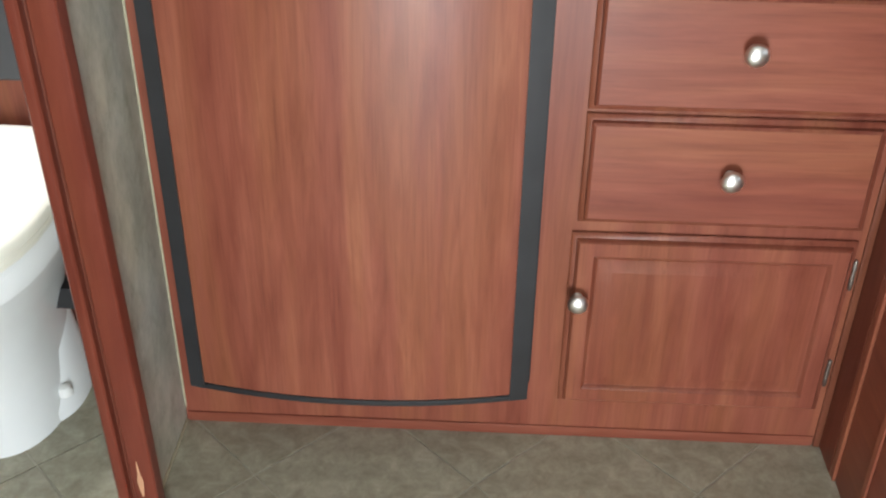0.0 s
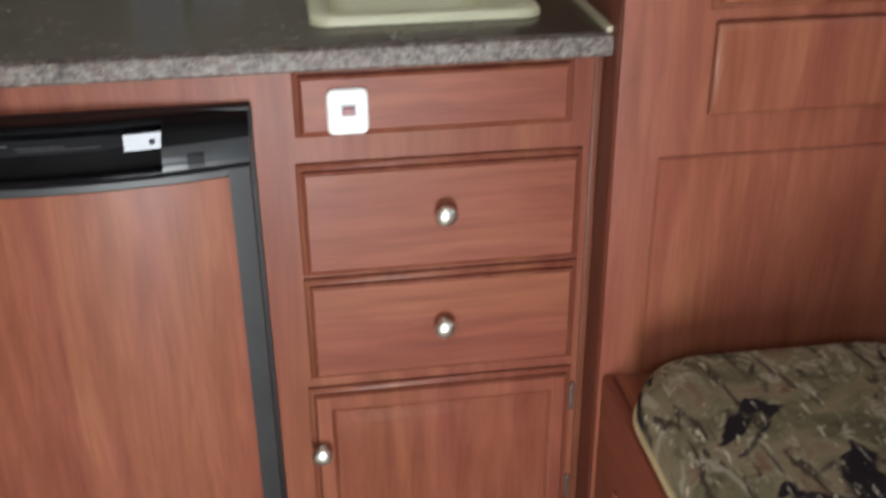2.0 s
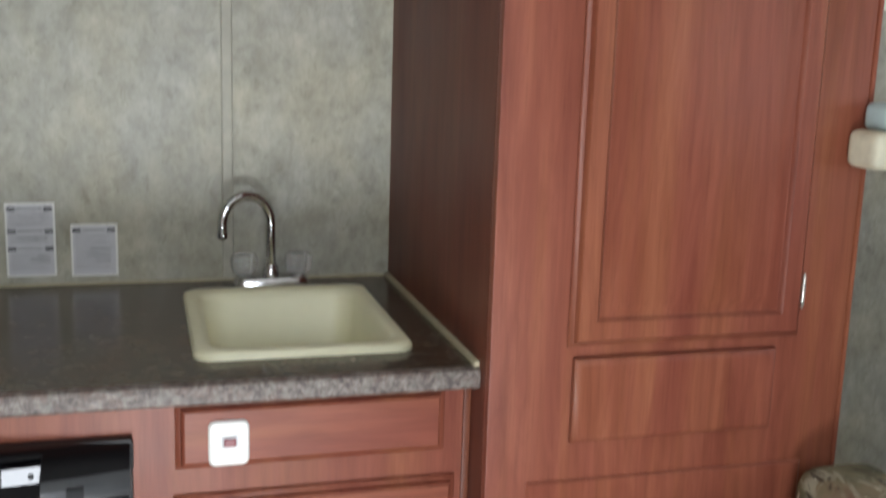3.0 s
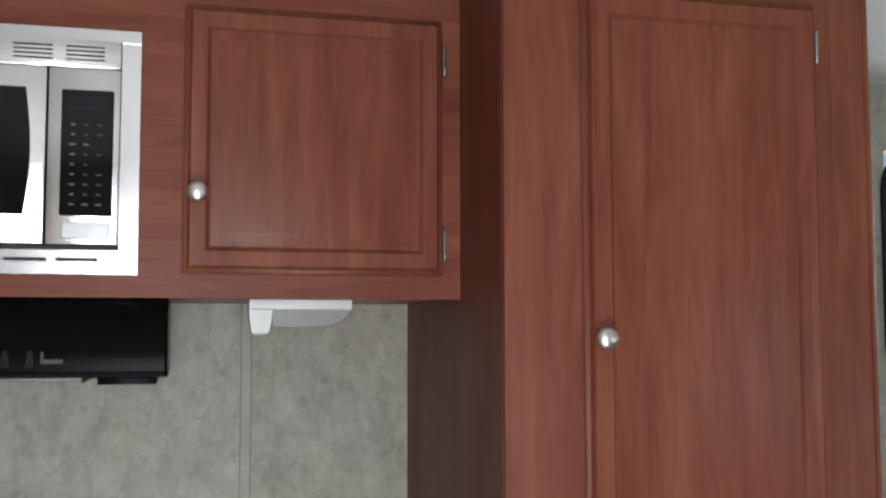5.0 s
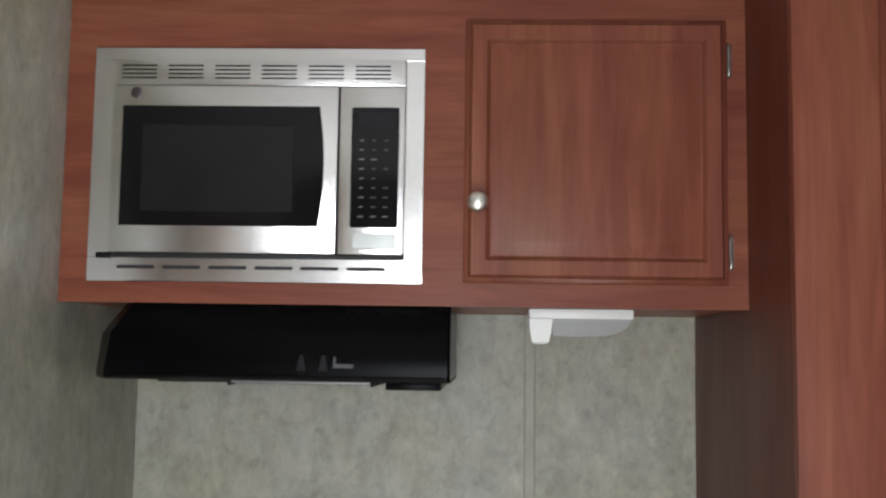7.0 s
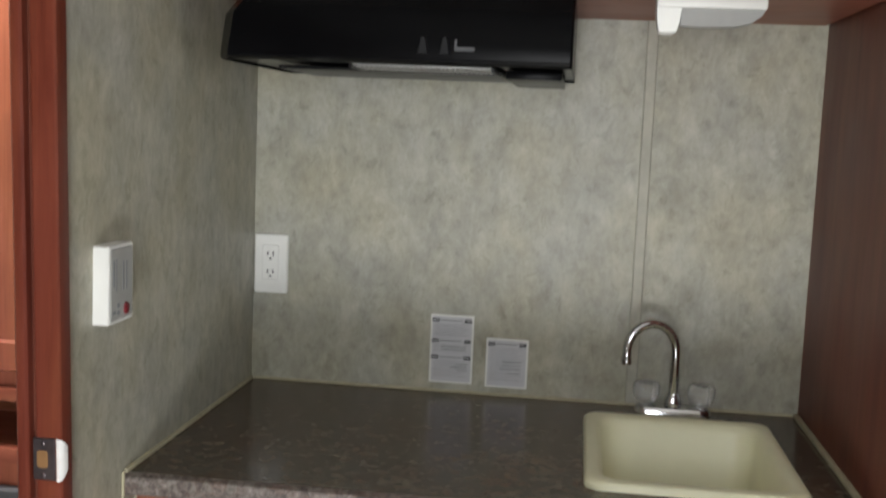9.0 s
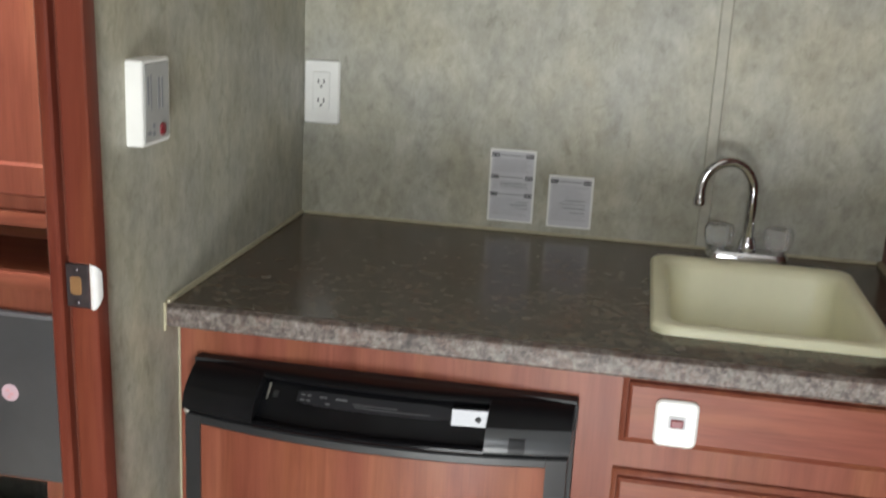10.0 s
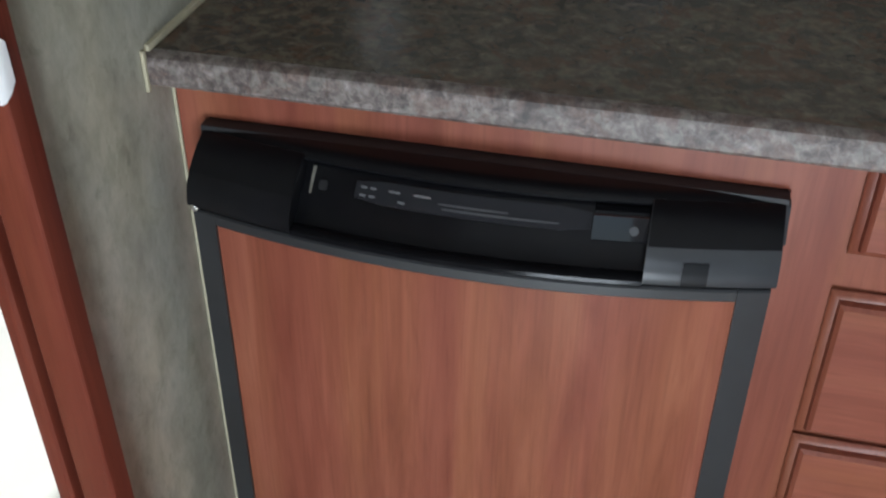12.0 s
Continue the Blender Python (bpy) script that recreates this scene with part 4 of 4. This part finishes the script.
for z in (1.191, 1.227):
    for x in (-0.2455, -0.2345):
        part("socket_slot", box(x - 0.0012, x + 0.0012, BACK - 0.0086, BACK - 0.0079, z - 0.004, z + 0.004), RUBBER, outlet)
    part("ground_slot", lathe([(0.0024, 0), (0.0024, 0.0006)], (0, -1, 0), (-0.240, BACK - 0.0081, z - 0.0095), 10), RUBBER, outlet)


LINE_PRINT = plain("fine_print", (0.40, 0.40, 0.42), 0.5)


def label_sheet(x0, x1, z0, z1, heads, text):
    s = thing("warning_label", ((x0 + x1) / 2, BACK, z0), "pale printed paper label stuck above the counter", "label", "labels on the back wall")
    sheet = part("sheet", plate_xz(x0, x1, z0, z1, BACK - 0.0014, BACK - 0.0003, 0.001, 1, 0.0002), PAPER, s)
    part("border", join(*[box(*b, BACK - 0.0019, BACK - 0.0015, *c) for b, c in (((x0, x0 + 0.004), (z0, z1)), ((x1 - 0.004, x1), (z0, z1)), ((x0 + 0.004, x1 - 0.004), (z1 - 0.004, z1)), ((x0 + 0.004, x1 - 0.004), (z0, z0 + 0.003)))]), WHITE_PLASTIC, s, "white paper margin")
    for z in heads:
        for a, b in ((x0 + 0.003, x0 + 0.018), (x1 - 0.019, x1 - 0.004)):
            part("print_block", join(*[box(a, b, BACK - 0.0024, BACK - 0.0020, z - k * 0.0042 - 0.0028, z - k * 0.0042) for k in range(2)]), DARK_PRINT, s)
        part("print_bar", box(x0 + 0.020, x1 - 0.022, BACK - 0.0024, BACK - 0.0020, z - 0.004, z - 0.0022), OFF_GREY, s)
    edges = [h - 0.011 for h in heads], [h + 0.004 for h in heads[1:]] + [z0 + 0.008]
    for hi, lo in zip(*edges):
        for k in range(int((hi - lo) / 0.0042)):
            short = 0.004 + 0.010 * ((k * 7 + int(hi * 1000)) % 5) / 4
            part("print_bar", box(x0 + 0.008, x1 - 0.006 - short, BACK - 0.0020, BACK - 0.0015, hi - k * 0.0042 - 0.0014, hi - k * 0.0042), LINE_PRINT, s)
    for a, b, z in text:
        part("print_bar", box(a, b, BACK - 0.0024, BACK - 0.0020, z, z + 0.0016), OFF_GREY, s)


label_sheet(0.088, 0.174, 0.988, 1.125, (1.117, 1.076, 1.043), [(0.109, 0.160, 1.060), (0.109, 0.160, 1.055), (0.140, 0.164, 1.026), (0.130, 0.164, 1.020), (0.140, 0.164, 1.014)])
label_sheet(0.200, 0.283, 0.986, 1.084, (1.076,), [(0.233, 0.270, 1.037), (0.223, 0.270, 1.030), (0.228, 0.270, 1.023), (0.243, 0.270, 1.014)])

alarm = thing("gas_alarm", (LEFT, 0.98, 1.263), "white wall alarm box with a red button", "alarm")
AX = LEFT + 0.0225
part("body", plate_yz(0.956, 1.036, 1.207, 1.316, LEFT + 0.0004, AX, 0.004, 4, 0.002), WHITE_PLASTIC, alarm)
part("faceplate", plate_yz(0.961, 1.032, 1.212, 1.311, AX + 0.0002, AX + 0.0012, 0.004, 3), plain("alarm_face", (0.36, 0.36, 0.345), 0.4), alarm, "off-white printed face")
for y0, y1, z0, z1 in ((0.968, 0.973, 1.259, 1.295), (0.977, 0.980, 1.252, 1.297), (0.998, 1.003, 1.252, 1.292), (1.008, 1.013, 1.252, 1.292), (0.967, 0.977, 1.221, 1.226), (0.981, 0.989, 1.229, 1.235), (0.981, 0.989, 1.219, 1.225)):
    part("print_bar", box(AX + 0.0010, AX + 0.0016, y0, y1, z0, z1), OFF_GREY, alarm)
part("test_button", lathe([(0.0085, 0), (0.008, 0.002), (0.006, 0.003), (0.001, 0.0032)], (1, 0, 0), (AX + 0.0012, 1.010, 1.225), 18), RED, alarm, "round red test button")

# under-cupboard towel holder
towel = thing("towel_holder", (0.548, 1.293, UZ0), "white plastic holder mounted under the wall cupboard", "towel holder")
part("bar", box(0.465, 0.628, 1.278, 1.318, UZ0 - 0.0165, UZ0 - 0.0004, 0.003), WHITE_PLASTIC, towel)
part("arm", loft([[(x0, y, z), (x1, y, z), (x1, y2, z), (x0, y2, z)] for x0, x1, y, y2, z in ((0.465, 0.502, 1.277, 1.319, UZ0 - 0.0166), (0.467, 0.500, 1.279, 1.317, UZ0 - 0.038), (0.470, 0.496, 1.281, 1.315, UZ0 - 0.053), (0.476, 0.490, 1.285, 1.311, UZ0 - 0.056))]), WHITE_PLASTIC, towel, "tapered white arm")
part("roller_cover", loft([[(x + 0.008, 1.283 + dy, UZ0 - 0.0168), (x + 0.008, 1.283 + dy, UZ0 - 0.0168 - d), (x + 0.008, 1.313, UZ0 - 0.0168 - d), (x + 0.008, 1.313, UZ0 - 0.0168)] for x, d, dy in ((0.494, 0.026, 0.002), (0.53, 0.0275, 0), (0.575, 0.026, 0), (0.598, 0.020, 0), (0.612, 0.010, 0), (0.617, 0.002, 0))]), plain("grey_curved_piece", (0.30, 0.30, 0.29), 0.5), towel, "grey curved piece below the bar")

# ---- pantry cupboard ----
PX1 = 1.394
pantry = thing("pantry", (1.10, PFACE, 0), "tall cherry-stained pantry cupboard with a panelled door", "cabinet")
# the side's wood carries its shade: same cherry, darker tone
part("side_panel", box(RIGHT, RIGHT + 0.016, PFACE + 0.020, BACK - 0.001, 0, CEIL - 0.001), wood("cherry_side_shaded", "z", 0.58, 0.42, 1.2), pantry, "cherry side panel, toned darker for the shade on it")
part("far_side", box(PX1 - 0.016, PX1, PFACE + 0.020, BACK - 0.001, 0, CEIL - 0.001), WOOD_Z, pantry)
part("face_frame", box(RIGHT, PX1 - 0.006, PFACE, PFACE + 0.0198, 0, CEIL - 0.001, 0.0025), WOOD_Z, pantry)
part("edge_bead", loft([[(PX1 - 0.006 + x, PFACE + y, z) for x, y in ((0, 0.001), (0.002, -0.002), (0.006, -0.003), (0.009, 0.0), (0.010, 0.006), (0.010, 0.0198), (0, 0.0198))] for z in (0.0, 1.0, CEIL - 0.001)]), WOOD_Z, pantry, "rounded corner bead")
panel_door(pantry, 0.918, 1.300, 1.008, 2.150, PFACE, (0.940, 1.641), 1.304, (2.086, 1.078), rail=0.046)
lower = framed(0.929, 1.262, 0.862, 0.990, [(0, PFACE - 0.010), (0.003, PFACE - 0.0125), (0.010, PFACE - 0.014), (0.013, PFACE - 0.014)], PFACE - 0.0005)
darker_rims(part("flip_front", lower, WOOD_Z, pantry, "short cherry front below the door"))
darker_rims(part("lower_panel", framed(0.865, 1.330, 0.24, 0.800, [(0, PFACE - 0.002), (0.004, PFACE - 0.005), (0.008, PFACE - 0.005)], PFACE - 0.0004), WOOD_Z, pantry, "plain lower panel"))

shelf = thing("wall_ledge", (1.6, 0.98, 1.272), "cream padded ledge beside the pantry", "ledge")
part("ledge", box(1.350, 1.95, 0.938, 1.0120, 1.272, 1.328, 0.016, 4), CREAM_VINYL, shelf)
part("bracket", box(1.900, 1.920, 1.0, BACK - 0.001, 1.222, 1.2715, 0.004), WOOD_Y, shelf)
cloth = thing("folded_cloth", (1.6, 0.98, 1.3285), "pale blue folded cloth lying on the ledge", "cloth")
part("fold", box(1.372, 1.90, 0.946, 1.007, 1.3285, 1.368, 0.012, 4), PALE_BLUE, cloth)

# ---- bench seat ----
bench = thing("bench_base", (1.1, 0.4, 0), "cherry-stained bench base along the aisle", "bench")
part("front_board", box(0.8065, 0.824, SOUTH + 0.6, PFACE - 0.0005, 0, 0.440, 0.003), WOOD_Y, bench)
part("deck", box(0.8265, 1.60, SOUTH + 0.6, PFACE - 0.0005, 0.422, 0.4395, 0.002), WOOD_Y, bench)
part("end_board", box(0.8265, 1.60, SOUTH + 0.6, SOUTH + 0.62, 0, 0.4215, 0.002), WOOD_X, bench)
part("edge_strip", box(0.8025, 0.8063, 0.900, 0.917, 0.0, 0.30, 0.0012), WOOD_Z, bench, "narrow upright strip")


def cushion(name, x0, x1, y0, y1, z0, z1, r, label):
    c = thing(name, ((x0 + x1) / 2, (y0 + y1) / 2, z0), label, "cushion", "camouflage cushions")
    prof = [(0.012, z0 + 0.0005), (0.002, z0 + 0.010), (0.0, z0 + 0.018), (0.0, z1 - 0.035), (0.006, z1 - 0.016), (0.020, z1 - 0.005), (0.05, z1), (0.10, z1 + 0.006)]
    rings = [[(x + 0.004 * noise.noise((x * 9, y * 9, z * 20)), y, z + 0.004 * noise.noise((x * 7, y * 7, 3.1))) for x, y in rrect(x0 + dd, x1 - dd, y0 + dd, y1 - dd, max(0.02, r - dd * 0.5), 8)] for dd, z in prof]
    part("cover", loft(rings), CAMO, c)
    pts = [(x, y, z0 + 0.014) for x, y in rrect(x0 - 0.001, x1 + 0.001, y0 - 0.001, y1 + 0.001, r, 8)]
    part("piping", tube(pts + pts[:2], 0.0055, 8), PIPING, c, "cream piping cord")
    return c


cushion("seat_cushion", 0.815, 1.272, -0.15, 0.955, 0.440, 0.522, 0.10, "camouflage cloth seat cushion with cream piping")
back = thing("back_cushion", (1.35, 0.5, 0.440), "camouflage cloth back cushion standing on the bench", "cushion", "camouflage cushions")
part("cover", box(1.276, 1.42, -0.12, 0.965, 0.440, 0.822, 0.045, 5), CAMO, back)

# ---- bathroom ----
BY = 1.270
bcab = thing("bathroom_cabinet", (-0.78, BY, 0), "cherry-stained bathroom cupboard wall behind the toilet", "cabinet")
part("board", wall_with_holes(WEST + 0.001, LEFT - 0.0205, 0, CEIL - 0.001, BY, BY + 0.018, [(-1.0, -0.34, 0.925, 1.004), (-1.0, -0.60, 0.48, 0.545)]), WOOD_Z, bcab)
part("shelf_lip", box(-0.97, LEFT - 0.021, BY - 0.014, BY - 0.0005, 1.004, 1.028, 0.004), WOOD_X, bcab, "rounded shelf lip")
part("shelf_lip", box(-0.97, LEFT - 0.021, BY - 0.014, BY - 0.0005, 0.897, 0.924, 0.004), WOOD_X, bcab, "rounded shelf lip")
part("niche_shelf", box(-1.02, -0.32, BY + 0.019, BY + 0.20, 0.906, 0.924), WOOD_X, bcab, "open shelf board")
part("niche_back", box(-1.02, -0.32, BY + 0.2005, BY + 0.212, 0.906, 1.03), WOOD_X, bcab)
part("slot_back", box(-1.02, -0.58, BY + 0.2005, BY + 0.212, 0.45, 0.57), WOOD_X, bcab)
part("upper_door", framed(-1.02, -0.330, 1.055, 1.95, [(0, BY - 0.010), (0.004, BY - 0.016), (0.05, BY - 0.016), (0.055, BY - 0.011)], BY - 0.0005), WOOD_Z, bcab)
hatch = part("hatch", plate_xz(-0.700, -0.330, 0.556, 0.855, BY - 0.020, BY - 0.0005, 0.022, 6, 0.004), DARK_GREY, bcab, "dark grey rounded hatch board")
part("sticker", lathe([(0.0155, 0), (0.0155, 0.0006)], (0, -1, 0), (-0.648, BY - 0.0201, 0.714), 24), plain("pink_sticker", (0.50, 0.36, 0.42), 0.5), hatch, "round pale and pink sticker")
for dx, dz, w in ((-0.004, 0.004, 0.007), (0.003, -0.002, 0.008), (-0.002, -0.008, 0.006)):
    part("print_bar", plate_xz(-0.648 + dx - w / 2, -0.648 + dx + w / 2, 0.714 + dz - 0.002, 0.714 + dz + 0.002, BY - 0.0214, BY - 0.0207, 0.001, 2, 0.0002), PINK, hatch)

TX = -0.585
toilet = thing("toilet", (TX, 1.05, 0), "white porcelain toilet with a closed cream lid", "toilet")


def egg(cx, y0, y1, w, z, n=36, p=2.3):
    """An egg-shaped ring: blunt at the back, round at the front."""
    out, cy, h = [], (y0 + y1) / 2, (y1 - y0) / 2
    for i in range(n):
        t = 2 * math.pi * i / n
        c, s = math.cos(t), math.sin(t)
        e = 2 / (p if s < 0 else 3.6)
        out.append((cx + w * math.copysign(abs(c) ** e, c), cy + h * math.copysign(abs(s) ** e, s), z))
    return out


rows = [(0.985, 1.262, 0.098, 0.0), (0.985, 1.262, 0.096, 0.05), (0.975, 1.258, 0.092, 0.11), (0.955, 1.252, 0.100, 0.19), (0.905, 1.248, 0.128, 0.28), (0.855, 1.250, 0.156, 0.345), (0.828, 1.252, 0.166, 0.372), (0.822, 1.254, 0.168, 0.378), (0.806, 1.258, 0.177, 0.383), (0.802, 1.260, 0.179, 0.392), (0.802, 1.260, 0.179, 0.424), (0.808, 1.258, 0.173, 0.433)]
bowl = part("bowl", loft([egg(TX, a, b, w, z) for a, b, w, z in rows]), PORCELAIN, toilet, "white porcelain bowl and pedestal")
foot = [(1.045, 1.265, 0.118, 0.0), (1.045, 1.265, 0.118, 0.018), (1.06, 1.262, 0.110, 0.045), (1.09, 1.255, 0.098, 0.11), (1.13, 1.25, 0.090, 0.15)]
part("foot", loft([egg(TX, a, b, w, z) for a, b, w, z in foot]), PORCELAIN, toilet, "flared porcelain foot")
part("seat", loft([egg(TX, 0.796 + d, 1.226 - d, 0.183 - d, z) for d, z in ((0.008, 0.4345), (0.001, 0.438), (0, 0.446), (0.004, 0.452))]), SEAT_CREAM, toilet, "cream seat")
part("lid", loft([egg(TX, 0.786 + d, 1.252 - d, 0.190 - d, z) for d, z in ((0.012, 0.4530), (0.010, 0.4575), (0.001, 0.459), (0, 0.463), (0, 0.474), (0.003, 0.480), (0.010, 0.4845), (0.030, 0.486), (0.036, 0.4835), (0.10, 0.4875))]), SEAT_CREAM, toilet, "cream closed lid with a raised rim")
for s_ in (-1, 1):
    part("bolt_cap", lathe([(0.013, 0), (0.013, 0.010), (0.010, 0.017), (0.001, 0.020)], (0, 0, 1), (TX + s_ * 0.101, 1.11, 0.04), 16), WHITE_PLASTIC, toilet)
part("flush_pedal", loft([[(x, y, z) for y, z in ((1.145, 0.195), (1.20, 0.190), (1.205, 0.222), (1.15, 0.232))] for x in (TX + 0.098, TX + 0.125, TX + 0.146)]), RUBBER, toilet, "dark flush pedal")
part("hose", tube([(TX + 0.10, 1.225, 0.16), (TX + 0.13, 1.235, 0.19), (TX + 0.135, 1.245, 0.26), (TX + 0.12, 1.255, 0.32)], 0.008, 10), RUBBER, toilet, "dark water hose")

# ---- vinyl tiles, laid on the diagonal ----
S = 0.2525
me_tile = to_mesh("tile", box(-S / 2 + 0.0018, S / 2 - 0.0018, -S / 2 + 0.0018, S / 2 - 0.0018, -0.0022, 0.0, 0.0006, 1), VINYL, False)
q = S / math.sqrt(2)


def cut_tile(x, y):
    """A tile at the edge of the floor, cut to the walls."""
    bm = bmesh.new()
    bm.from_mesh(me_tile)
    back_to_floor = pose(x, y, 0, 0, 0, 45).inverted()
    for co, no in (((WEST, 0, 0), (-1, 0, 0)), ((EAST, 0, 0), (1, 0, 0)), ((0, SOUTH, 0), (0, -1, 0)), ((0, BACK, 0), (0, 1, 0))):
        cut = bmesh.ops.bisect_plane(bm, geom=bm.verts[:] + bm.edges[:] + bm.faces[:], plane_co=back_to_floor @ Vector(co), plane_no=back_to_floor.to_3x3() @ Vector(no), clear_outer=True)
        edges = [e for e in cut["geom_cut"] if isinstance(e, bmesh.types.BMEdge)]
        if edges:
            bmesh.ops.holes_fill(bm, edges=edges)
    return to_mesh("tile", bm, VINYL, False) if bm.faces else None


for i in range(-14, 16):
    for j in range(-14, 16):
        x, y = 0.223 + (i + j) * q, 0.975 - q + (i - j) * q
        if not (WEST - q < x < EAST + q and SOUTH - q < y < BACK + q):
            continue
        whole = WEST + q < x < EAST - q and SOUTH + q < y < BACK - q
        ob = new("tile", me_tile if whole else cut_tile(x, y))
        if ob.data:
            ob.parent = floor
            ob.matrix_local = pose(x, y, 0, 0, 0, 45)
        else:
            bpy.data.objects.remove(ob)
